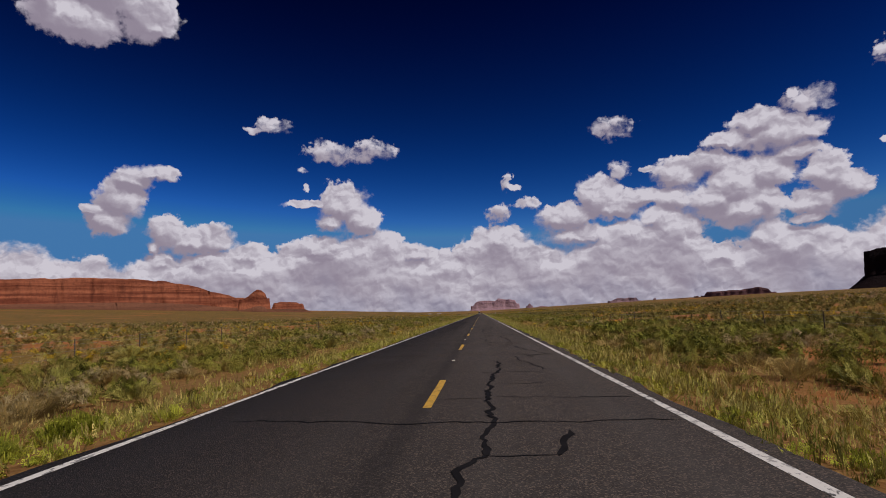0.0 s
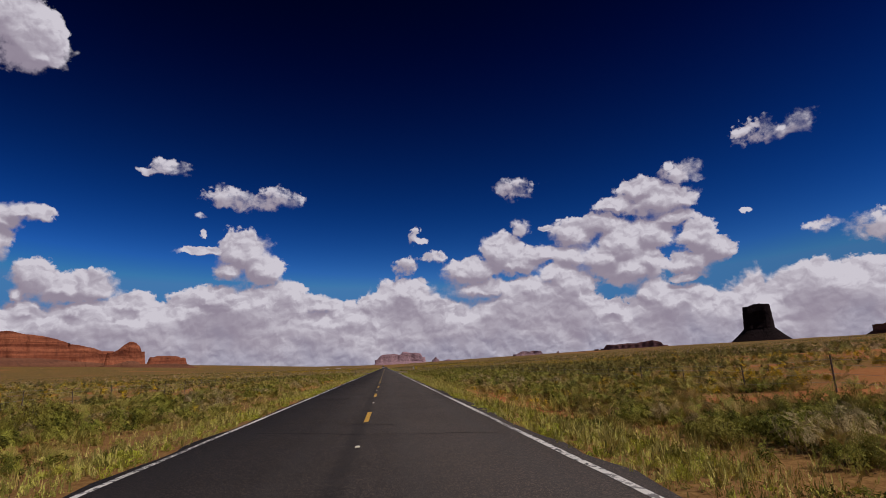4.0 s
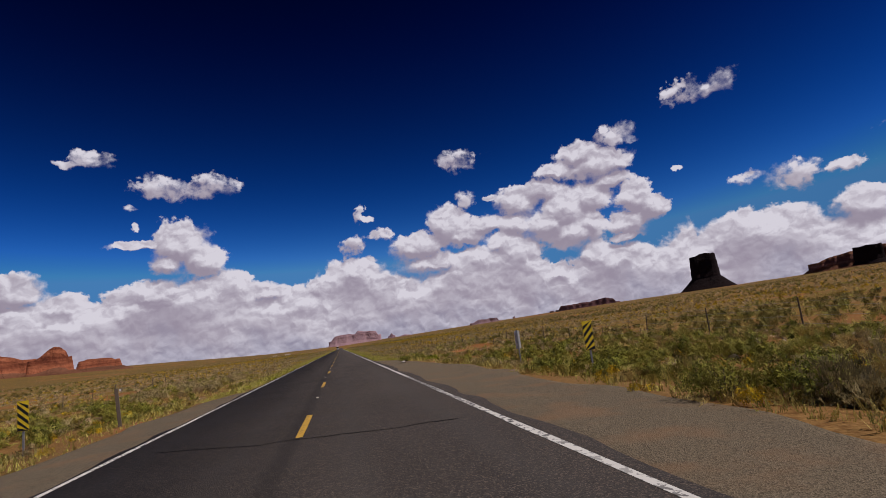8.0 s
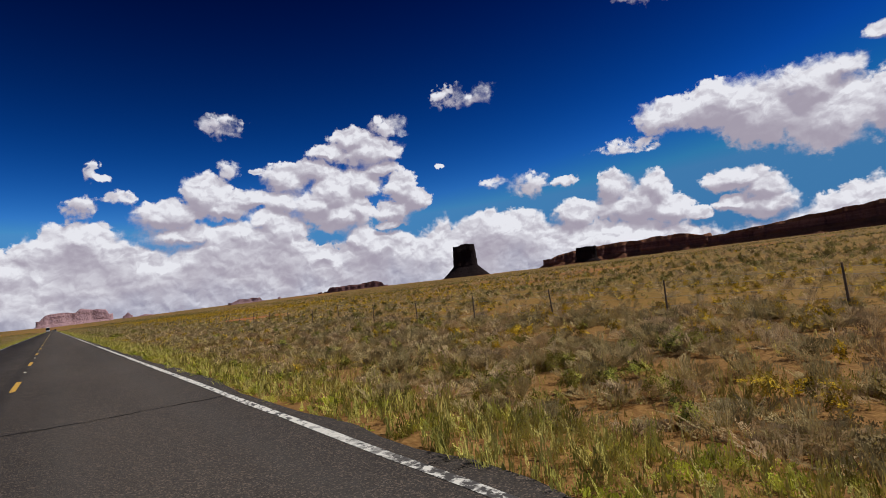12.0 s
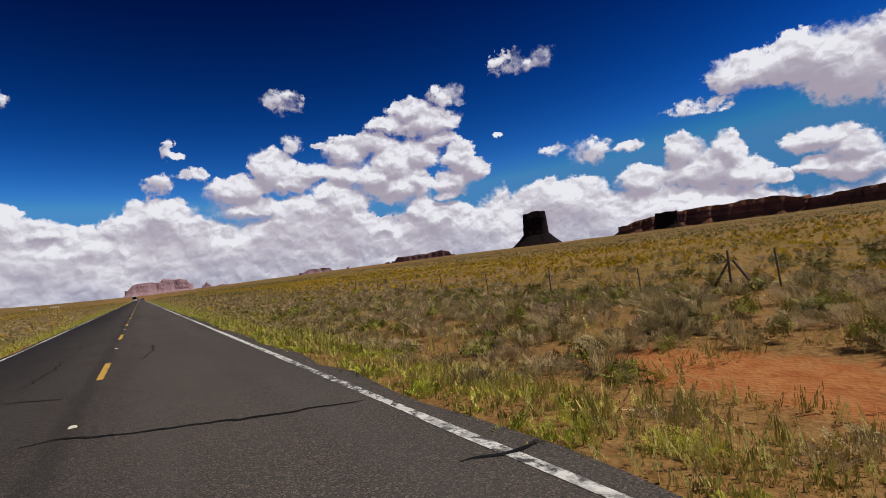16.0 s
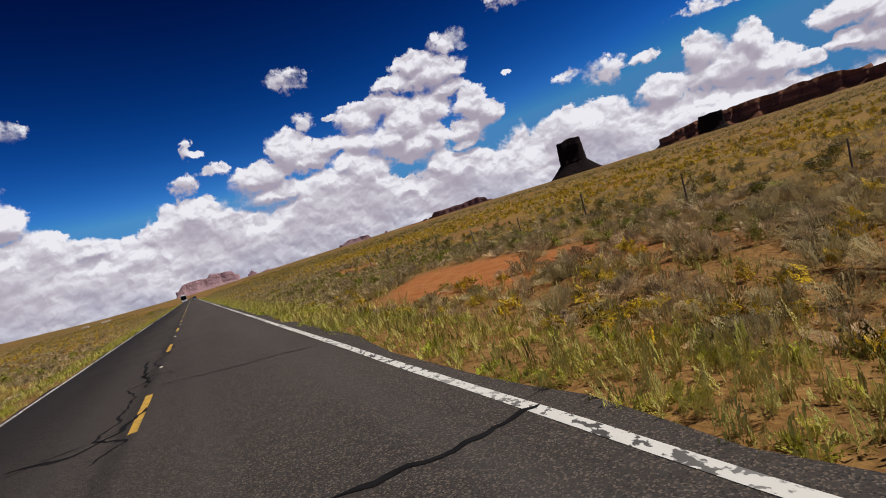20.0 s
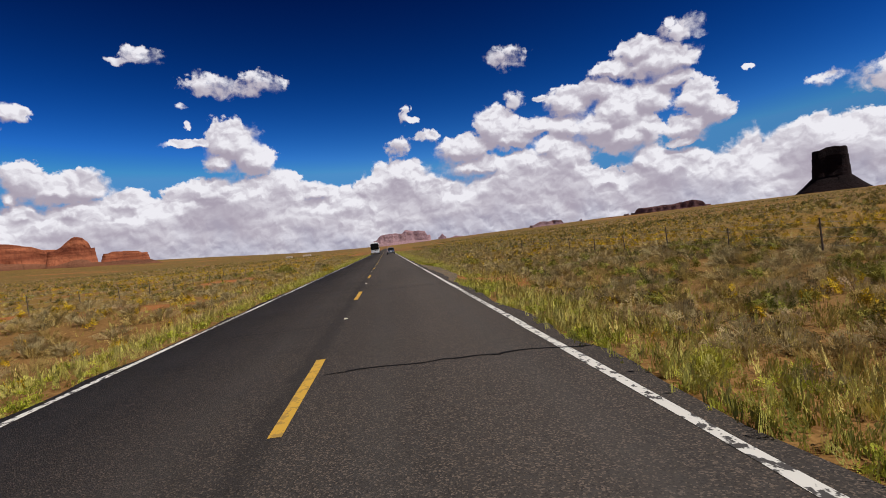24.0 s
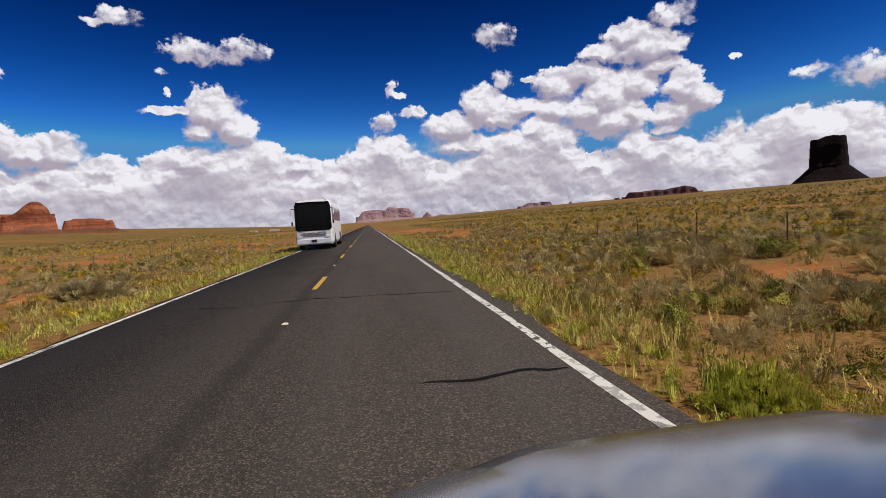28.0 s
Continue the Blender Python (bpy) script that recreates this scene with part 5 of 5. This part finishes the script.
for q, places in SPOTS.items():
    for k, (x, y, sc) in enumerate(places):
        m = pose(x, y, float(height(x, y)) - 0.03, 0, 0, float(rng.uniform(0, 360))) @ Matrix.Diagonal((sc, sc, sc * float(rng.uniform(0.85, 1.1)), 1))
        if k == 0:
            MODELS[q].matrix_world = m
        else:
            sh = copy_thing(MODELS[q], Matrix())
            sh.matrix_world = m


# ---- fences ----
def fence(side, x0, step_y, label):
    fx = lambda yy: side * (x0 + 1.2 * math.sin(yy * 0.004))
    ob = thing("fence", fx(0), 0, 0, label=label, category="fence")
    bm = rod(0.032, 0.026, 1.35, Matrix.Translation((0, 0, 0.52)), 7)
    for vv in bm.verts:
        vv.co.x += 0.012 * math.sin(vv.co.z * 5)
    me = None
    ys = np.arange(-30, 1040, step_y)
    for yy in ys:
        p = part("post", bm, POST, ob) if me is None else new("post", me)
        me = p.data
        p.parent = ob
        x = fx(yy)
        s = float(rng.uniform(0.85, 1.12))
        p.matrix_local = Matrix.Translation((x - fx(0), yy, float(height(x, yy)))) @ pose(0, 0, 0, float(rng.normal(0, 2.5)), float(rng.normal(0, 2.5)), float(rng.uniform(0, 360))) @ Matrix.Diagonal((s, s, s, 1))
    if side > 0:
        # two struts lean on one post and make it a tripod
        by = 516.5
        bx = fx(by)
        for dx, dy in ((0.15, 0.40), (0.10, -0.38), (0.0, 0.0)):
            strut = part("strut", rod(0.045, 0.035, 1.05 if dx else 1.35, Matrix(), 7), POST, ob)
            strut.matrix_local = Matrix.Translation((bx + dx - fx(0), by + dy, float(height(bx + dx, by + dy)) + (0.50 if dx else 0.60))) @ pose(0, 0, 0, math.degrees(math.atan2(dy, 0.55)), 0, 0)
    for hgt in (0.35, 0.65, 0.95, 1.15):
        xs = np.array([fx(t) for t in ys]) - fx(0)
        zs = height(xs + fx(0), ys) + hgt
        r = 0.004
        v = np.stack([np.stack([xs - r, ys, zs], -1), np.stack([xs + r, ys, zs], -1), np.stack([xs, ys, zs + 2 * r], -1)], 1)
        i = np.arange(len(ys) * 3).reshape(-1, 3)
        j = np.roll(i, -1, axis=1)
        f = np.stack([i[:-1], j[:-1], j[1:], i[1:]], -1).reshape(-1, 4)
        build("wire", v.reshape(-1, 3), f, STEEL, ob)
    return ob


fence(1, 16.0, 5.0, "wire stock fence on thin weathered posts")
fence(-1, 19.0, 5.0, "wire stock fence on thin weathered posts")


# ---- roadside markers ----
def object_marker(x, y, slant, yaw):
    z = float(height(x, y))
    ob = thing("object_marker", x, y, z, yaw, label="yellow and black striped hazard marker on a steel post", category="road sign", group="striped hazard markers")
    bm = box(0.05, 0.035, 1.75, 0, 0.03, 0.72)
    box(0.012, 0.05, 1.75, 0, 0.045, 0.72, bm=bm)
    part("post", bm, STEEL, ob)
    part("panel", box(0.31, 0.006, 0.92, 0, 0.0, 1.22, bevel=0.002), SIGN_YELLOW, ob)
    w, lo, hi = 0.15, 0.765, 1.675
    for k in range(-1, 5):
        c = lo + 0.09 + k * 0.235
        ring = []
        for px, pz in ((-w, c + slant * w * 1.0), (w, c - slant * w * 1.0), (w, c - slant * w * 1.0 + 0.115), (-w, c + slant * w * 1.0 + 0.115)):
            ring.append((px, min(max(pz, lo), hi)))
        if max(p[1] for p in ring) - min(p[1] for p in ring) < 0.05:
            continue
        bm = bmesh.new()
        front = [bm.verts.new((px, -0.006, pz)) for px, pz in ring]
        rear = [bm.verts.new((px, -0.0035, pz)) for px, pz in ring]
        try:
            bm.faces.new(front)
            bm.faces.new(rear[::-1])
            for e in range(4):
                bm.faces.new((front[e], front[(e + 1) % 4], rear[(e + 1) % 4], rear[e]))
        except ValueError:
            pass
        bmesh.ops.remove_doubles(bm, verts=bm.verts[:], dist=0.0005)
        part("stripe", bm, SIGN_BLACK, ob, "black diagonal stripe")
    for bz in (0.95, 1.5):
        part("bolt", rod(0.012, 0.010, 0.012, Matrix.Translation((0, -0.010, bz)) @ Matrix.Rotation(radians(90), 4, "X"), 6), STEEL, ob)
    return ob


object_marker(8.6, 269.6, -1, -4)
object_marker(-9.0, 273.0, 1, 4)
ob = thing("delineator", 8.2, 275.4, float(height(8.2, 275.4)), -8, label="narrow white road delineator seen from behind", category="road sign")
part("post", box(0.05, 0.04, 1.7, 0, 0.0, 0.70), STEEL, ob)
part("panel", box(0.22, 0.006, 0.75, 0, 0.03, 1.15, bevel=0.002), SIGN_WHITE, ob)
part("stiffener", box(0.035, 0.02, 0.70, 0, 0.018, 1.15), BLACK, ob)
ob = thing("wooden_post", -7.6, 276.5, float(height(-7.6, 276.5)), 12, label="leaning grey wooden post at a pull-out", category="post")
part("timber", box(0.12, 0.10, 1.6, 0, 0, 0.62, bevel=0.012, m=Matrix.Rotation(radians(-4), 4, "Y")), POST, ob)
part("cap_mark", box(0.07, 0.012, 0.08, 0.09, -0.055, 1.34), SIGN_WHITE, ob)

# loose stones beside the pull-out
stone = None
for k in range(46):
    x, y = 11.0 + rng.uniform(0, 6.5), 268.5 + rng.normal(0, 0.8)
    m = pose(x, y, float(height(x, y)) + 0.03, float(rng.uniform(0, 360)), float(rng.uniform(-30, 30)), float(rng.uniform(0, 360))) @ Matrix.Diagonal((*rng.uniform(0.10, 0.24, 2), rng.uniform(0.06, 0.14), 1))
    if stone is None:
        bm = bmesh.new()
        bmesh.ops.create_icosphere(bm, subdivisions=2, radius=1.0)
        for vv in bm.verts:
            vv.co *= 0.8 + 0.4 * noise.noise(vv.co * 1.7)
        stone = tagged(part("stone", bm, STONE), "pale loose stone on sandy ground", "stone", "stones beside the pull-out")
        stone.matrix_world = m
    else:
        st = copy_thing(stone, Matrix())
        st.matrix_world = m

# scraps of litter in the verge
scrap = None
for x, y in ((9.8, 33.0), (7.2, 104.0), (-8.4, 112.0), (8.4, 352.5), (6.2, 350.0), (6.4, 357.0), (7.8, 519.0), (6.6, 549.0), (7.4, 543.0), (8.6, 620.0), (7.9, 700.0), (8.8, 704.0), (11.5, 815.0), (5.0, 873.0), (4.95, 291.1), (5.0, 290.7)):
    m = pose(x, y, float(height(x, y)) + 0.05, 0, 0, float(rng.uniform(0, 360)))
    if scrap is None:
        bm = bmesh.new()
        bmesh.ops.create_icosphere(bm, subdivisions=2, radius=0.13)
        for vv in bm.verts:
            vv.co *= 0.55 + 0.9 * abs(noise.noise(vv.co * 14.0))
            vv.co.z *= 0.6
        scrap = tagged(part("litter", bm, SIGN_WHITE), "crumpled white scrap of litter in the grass", "litter", "litter in the verge")
        scrap.matrix_world = m
    else:
        copy_thing(scrap, m @ Matrix.Scale(0.45 if x < 5 else 0.8, 4))


# a broken dry branch on the gravel
branch = thing("dry_branch", 4.75, 288.6, float(height(4.75, 288.6)) + 0.05, 20, label="broken dark dry branch lying on the gravel shoulder", category="branch")
bm = rod(0.022, 0.014, 0.6, Matrix.Rotation(radians(88), 4, "Y"), 7)
rod(0.014, 0.006, 0.3, Matrix.Translation((0.12, 0.06, 0.03)) @ Matrix.Rotation(radians(70), 4, "Y") @ Matrix.Rotation(radians(50), 4, "X"), 6, bm)
rod(0.012, 0.005, 0.22, Matrix.Translation((-0.12, -0.04, 0.03)) @ Matrix.Rotation(radians(-60), 4, "Y") @ Matrix.Rotation(radians(-40), 4, "X"), 6, bm)
part("wood", bm, TWIG, branch)


# ---- far homestead ----
def far_house(x, y, w, d, h, yaw):
    ob = thing("house", x, y, float(height(x, y)) - 0.1, yaw, label="small distant white house with a low roof", category="house", group="far homestead")
    part("wall", box(w, d, h, 0, 0, h / 2), SIGN_WHITE, ob)
    bm = bmesh.new()
    a = [bm.verts.new(p) for p in ((-w / 2 - 0.3, -d / 2 - 0.3, h), (w / 2 + 0.3, -d / 2 - 0.3, h), (w / 2 + 0.3, d / 2 + 0.3, h), (-w / 2 - 0.3, d / 2 + 0.3, h), (-w / 2 - 0.3, 0, h + 1.3), (w / 2 + 0.3, 0, h + 1.3))]
    for f in ((0, 1, 5, 4), (2, 3, 4, 5), (0, 4, 3), (1, 2, 5), (0, 3, 2, 1)):
        bm.faces.new([a[i] for i in f])
    part("roof", bm, STONE, ob)
    for wx in (-w * 0.28, w * 0.28):
        part("window", box(1.1, 0.08, 1.0, wx, -d / 2 - 0.03, h * 0.55), GLASS, ob)
    part("door", box(0.95, 0.08, 2.0, 0, -d / 2 - 0.03, 1.0), POST, ob)
    return ob


far_house(-128, 1640, 13, 8, 3.0, 8)
far_house(-160, 1660, 9, 7, 2.8, -12)


# ---- vehicles ----
def wheel(parent, x, y, z, r, w, side):
    rot = Matrix.Translation((x, y, z)) @ Matrix.Rotation(radians(90), 4, "Y")
    tyre = part("wheel", bmesh.new(), RUBBER, parent)
    bm = rod(r, r, w, rot, 28)
    bmesh.ops.bevel(bm, geom=[e for e in bm.edges if len(e.link_faces) == 2 and e.calc_face_angle(0) > 1], offset=0.03, segments=2, affect="EDGES")
    part("tyre", bm, RUBBER, tyre, smooth=True)
    bm = rod(r * 0.62, r * 0.56, 0.03, Matrix.Translation((x + side * (w / 2 + 0.006), y, z)) @ Matrix.Rotation(radians(90), 4, "Y"), 20)
    rod(r * 0.2, r * 0.16, 0.05, Matrix.Translation((x + side * (w / 2 + 0.02), y, z)) @ Matrix.Rotation(radians(90), 4, "Y"), 10, bm)
    part("rim", bm, CHROME, tyre, "silver metal rim")
    return tyre


def loft(sections, ring):
    """A closed skin through sections; ring(section) gives the half outline from the bottom middle to the top middle."""
    bm = bmesh.new()
    rows = []
    for s in sections:
        half = ring(s)
        pts = half + [(-x, z) for x, z in half[-2:0:-1]]
        rows.append([bm.verts.new((x, s[0], z)) for x, z in pts])
    n = len(rows[0])
    for a, b in zip(rows, rows[1:]):
        for k in range(n):
            bm.faces.new((a[k], a[(k + 1) % n], b[(k + 1) % n], b[k]))
    bm.faces.new(rows[0][::-1])
    bm.faces.new(rows[-1])
    return bm


def coach(x, y):
    ob = thing("coach", x, y, 0.0, 0, label="white touring coach with a black windscreen in the oncoming lane", category="bus")
    secs = [(0.0, 1.14, 0.42, 3.05), (0.10, 1.22, 0.36, 3.30), (0.45, 1.275, 0.33, 3.42), (2.0, 1.275, 0.33, 3.45), (10.8, 1.275, 0.33, 3.45), (11.8, 1.26, 0.36, 3.42), (12.0, 1.18, 0.5, 3.25)]
    part("body", loft(secs, lambda s: [(0, s[2]), (s[1] * 0.93, s[2]), (s[1], s[2] + 0.18), (s[1], 1.4), (s[1] * 0.985, s[3] - 0.35), (s[1] * 0.93, s[3] - 0.10), (s[1] * 0.80, s[3]), (0, s[3] + 0.05)]), WHITE, ob, smooth=False)
    ws = [(-0.035, 1.02, 1.38, 3.12), (0.0, 1.17, 1.32, 3.24), (0.12, 1.235, 1.34, 3.30)]
    part("windscreen", loft(ws, lambda s: [(0, s[2]), (s[1] * 0.95, s[2]), (s[1], s[2] + 0.12), (s[1] * 0.985, s[3] - 0.3), (s[1] * 0.9, s[3]), (0, s[3] + 0.03)]), GLASS, ob, "black curved windscreen", smooth=False)
    part("sun_blind", box(0.62, 0.02, 0.40, 0.45, 0.0, 2.75, bevel=0.006), STEEL, ob, "grey pulled-down sun blind")
    part("grille", box(1.7, 0.05, 0.16, 0, -0.02, 1.12, bevel=0.015), CHROME, ob, "silver grille bar")
    for k in range(4):
        part("grille_slat", box(1.6, 0.02, 0.012, 0, -0.05, 1.06 + k * 0.04), BLACK, ob)
    part("bumper", box(2.36, 0.12, 0.36, 0, 0.0, 0.58, bevel=0.05), WHITE, ob)
    part("number_plate", box(0.34, 0.02, 0.17, 0, -0.075, 0.62), BLACK, ob)
    for s in (-1, 1):
        part("headlight", box(0.34, 0.08, 0.17, s * 0.92, 0.0, 0.90, bevel=0.03), LAMP, ob, "clear headlight")
        part("fog_lamp", rod(0.06, 0.06, 0.03, Matrix.Translation((s * 0.85, -0.07, 0.52)) @ Matrix.Rotation(radians(90), 4, "X"), 12), LAMP, ob)
        m = part("mirror", box(0.10, 0.16, 0.44, s * 1.42, -0.16, 2.62, bevel=0.03), WHITE, ob)
        part("mirror_arm", box(0.26, 0.05, 0.05, s * 1.28, -0.10, 2.86, bevel=0.012), BLACK, m)
        part("mirror", box(0.12, 0.10, 0.24, s * 1.38, -0.10, 1.86, bevel=0.03), BLACK, ob)
        part("wiper", box(0.9, 0.02, 0.025, s * 0.5, -0.06, 1.46, m=Matrix.Rotation(radians(s * 7), 4, "Y")), BLACK, ob)
        for k in range(7):
            part("side_window", box(0.03, 1.36, 0.92, s * 1.262, 1.35 + k * 1.44, 2.45, bevel=0.008), GLASS, ob)
        for k in range(6):
            part("luggage_door", box(0.02, 1.2, 0.62, s * 1.272, 3.7 + k * 0.0 + (k % 3) * 1.25 if k < 3 else 3.7, 0.88, bevel=0.006), WHITE, ob) if k < 3 else None
        for wy in (2.45, 8.6, 9.9):
            part("wheel_arch", rod(0.60, 0.60, 0.06, Matrix.Translation((s * 1.25, wy, 0.53)) @ Matrix.Rotation(radians(90), 4, "Y"), 24), BLACK, ob)
            wheel(ob, s * 1.16, wy, 0.50, 0.50, 0.28, s)
    part("roof_unit", box(1.7, 2.6, 0.22, 0, 5.5, 3.56, bevel=0.08), WHITE, ob)
    part("roof_light", box(0.12, 0.08, 0.05, 0.9, 0.25, 3.42, bevel=0.01), YELLOW_MARK, ob)
    part("roof_light", box(0.12, 0.08, 0.05, -0.9, 0.25, 3.42, bevel=0.01), YELLOW_MARK, ob)
    return ob


coach(-2.35, 921.0)


def motor_car(x, y):
    """The grey car whose bonnet shows; the base of its windscreen stands at y."""
    ob = thing("car", x, y, 0.0, 0, label="silver-blue car with a glossy bonnet standing in the lane", category="car")
    secs = [(-3.25, 0.72, 0.42, 0.86, 0.60), (-3.15, 0.82, 0.34, 0.96, 0.70), (-2.7, 0.88, 0.24, 1.00, 0.78), (-1.6, 0.90, 0.22, 1.00, 0.80), (-0.3, 0.90, 0.22, 1.00, 0.80),
            (-0.05, 0.90, 0.22, 1.02, 0.78), (0.35, 0.90, 0.22, 1.00, 0.74), (0.75, 0.89, 0.22, 0.955, 0.70), (1.05, 0.86, 0.24, 0.88, 0.64), (1.25, 0.78, 0.30, 0.76, 0.56), (1.33, 0.66, 0.38, 0.62, 0.48)]
    bm = loft(secs, lambda s: [(0, s[2]), (s[1] * 0.9, s[2]), (s[1], s[2] + 0.14), (s[1] * 1.0, s[3] - 0.26), (s[1] * 0.985, s[3] - 0.12), (s[1] * 0.94, s[3] - 0.045), (s[4] + 0.04, s[3]), (s[4] * 0.6, s[3] + 0.03), (0, s[3] + 0.04)])
    body = part("body", bm, PAINT, ob, smooth=True)
    m = body.modifiers.new("round", "SUBSURF")
    m.levels = m.render_levels = 2
    # bonnet: a separate pressed panel with two faint creases
    rows, cols = 14, 21
    v, f = [], []
    for i in range(rows):
        t = i / (rows - 1)
        yy = 0.03 + t * 1.02
        w = 0.74 - 0.10 * t * t
        zt = 1.068 - 0.035 * t - 0.115 * t ** 2.2
        for j in range(cols):
            u = j / (cols - 1) * 2 - 1
            crease = 0.010 * math.exp(-((abs(u) - 0.62) / 0.10) ** 2)
            v.append((u * w, yy - 0.10 * u * u * (1 - t), zt - 0.055 * u ** 4 - 0.012 * u * u + crease))
    for i in range(rows - 1):
        for j in range(cols - 1):
            a = i * cols + j
            f.append((a, a + 1, a + cols + 1, a + cols))
    bonnet = build("bonnet", v, f, PAINT, ob, smooth=True)
    sol = bonnet.modifiers.new("sheet", "SOLIDIFY")
    sol.thickness = 0.02
    for s in (-1, 1):
        part("washer_nozzle", box(0.035, 0.055, 0.016, s * 0.34, 0.16, 1.072, bevel=0.006), BLACK, ob)
    # cowl grille with its fins, and wipers
    cowl = part("cowl_grille", box(1.38, 0.16, 0.03, 0, -0.10, 1.035, bevel=0.008), BLACK, ob)
    for k in range(52):
        part("fin", box(0.008, 0.10, 0.016, -0.66 + k * 0.0259, -0.08, 1.055), BLACK, cowl)
    for s in (-0.45, 0.25):
        wiper = part("wiper", box(0.62, 0.018, 0.02, s, -0.16, 1.075, m=Matrix.Rotation(radians(-3), 4, "Y")), BLACK, ob)
        part("blade", box(0.60, 0.01, 0.03, s, -0.175, 1.06), RUBBER, wiper)
    gl = [(-0.14, 0.70, 1.02, 0.66), (-0.55, 0.72, 1.30, 0.60), (-0.95, 0.74, 1.47, 0.56), (-1.6, 0.74, 1.52, 0.56), (-2.3, 0.73, 1.46, 0.54), (-2.75, 0.70, 1.22, 0.56), (-3.0, 0.68, 1.02, 0.60)]
    part("glasshouse", loft(gl, lambda s: [(0, 0.98), (s[1] * 1.04, 0.98), (s[1], 1.02), (s[3] + 0.05, s[2] - 0.07), (s[3] - 0.03, s[2]), (0, s[2] + 0.03)]), GLASS, ob, "dark tinted glass", smooth=True)
    rf = [(-0.90, 0.50, 1.47), (-1.2, 0.56, 1.53), (-1.6, 0.57, 1.55), (-2.1, 0.56, 1.52), (-2.4, 0.50, 1.44)]
    part("roof", loft(rf, lambda s: [(0, s[2] - 0.04), (s[1], s[2] - 0.06), (s[1] + 0.015, s[2] - 0.03), (s[1] * 0.8, s[2]), (0, s[2] + 0.025)]), PAINT, ob, smooth=True)
    for s in (-1, 1):
        for (y0, z0, y1, z1) in ((-0.12, 1.03, -0.95, 1.46), (-1.62, 1.02, -1.60, 1.50), (-2.85, 1.03, -2.35, 1.44)):
            d = Vector((-s * 0.15, y1 - y0, z1 - z0))
            mm = Matrix.Translation(((s * 0.735 - s * 0.075), (y0 + y1) / 2, (z0 + z1) / 2)) @ d.to_track_quat("Z", "Y").to_matrix().to_4x4()
            part("pillar", box(0.05, 0.05, d.length, m=mm.to_3x3().to_4x4(), x=mm.translation.x, y=mm.translation.y, z=mm.translation.z, bevel=0.012), PAINT, ob)
        part("tail_light", box(0.10, 0.10, 0.20, s * 0.76, -3.14, 0.82, bevel=0.03), RED_LENS, ob, "red tail light")
        part("headlight", box(0.24, 0.16, 0.12, s * 0.62, 1.20, 0.66, bevel=0.04), LAMP, ob, "clear headlight")
        part("door_handle", box(0.02, 0.14, 0.03, s * 0.905, -0.95, 0.86, bevel=0.006), CHROME, ob)
        for wy in (0.55, -2.2):
            part("wheel_arch", rod(0.37, 0.37, 0.05, Matrix.Translation((s * 0.89, wy, 0.34)) @ Matrix.Rotation(radians(90), 4, "Y"), 24), BLACK, ob)
            wheel(ob, s * 0.83, wy, 0.31, 0.31, 0.19, s)
    part("rear_plate", box(0.32, 0.015, 0.16, 0, -3.26, 0.72), SIGN_WHITE, ob)
    part("rear_bumper", box(1.5, 0.12, 0.16, 0, -3.2, 0.46, bevel=0.04), PAINT, ob)
    part("mirror", box(0.16, 0.10, 0.12, 0.98, -0.42, 1.06, bevel=0.03), PAINT, ob)
    return ob


motor_car(2.16, 884.02)
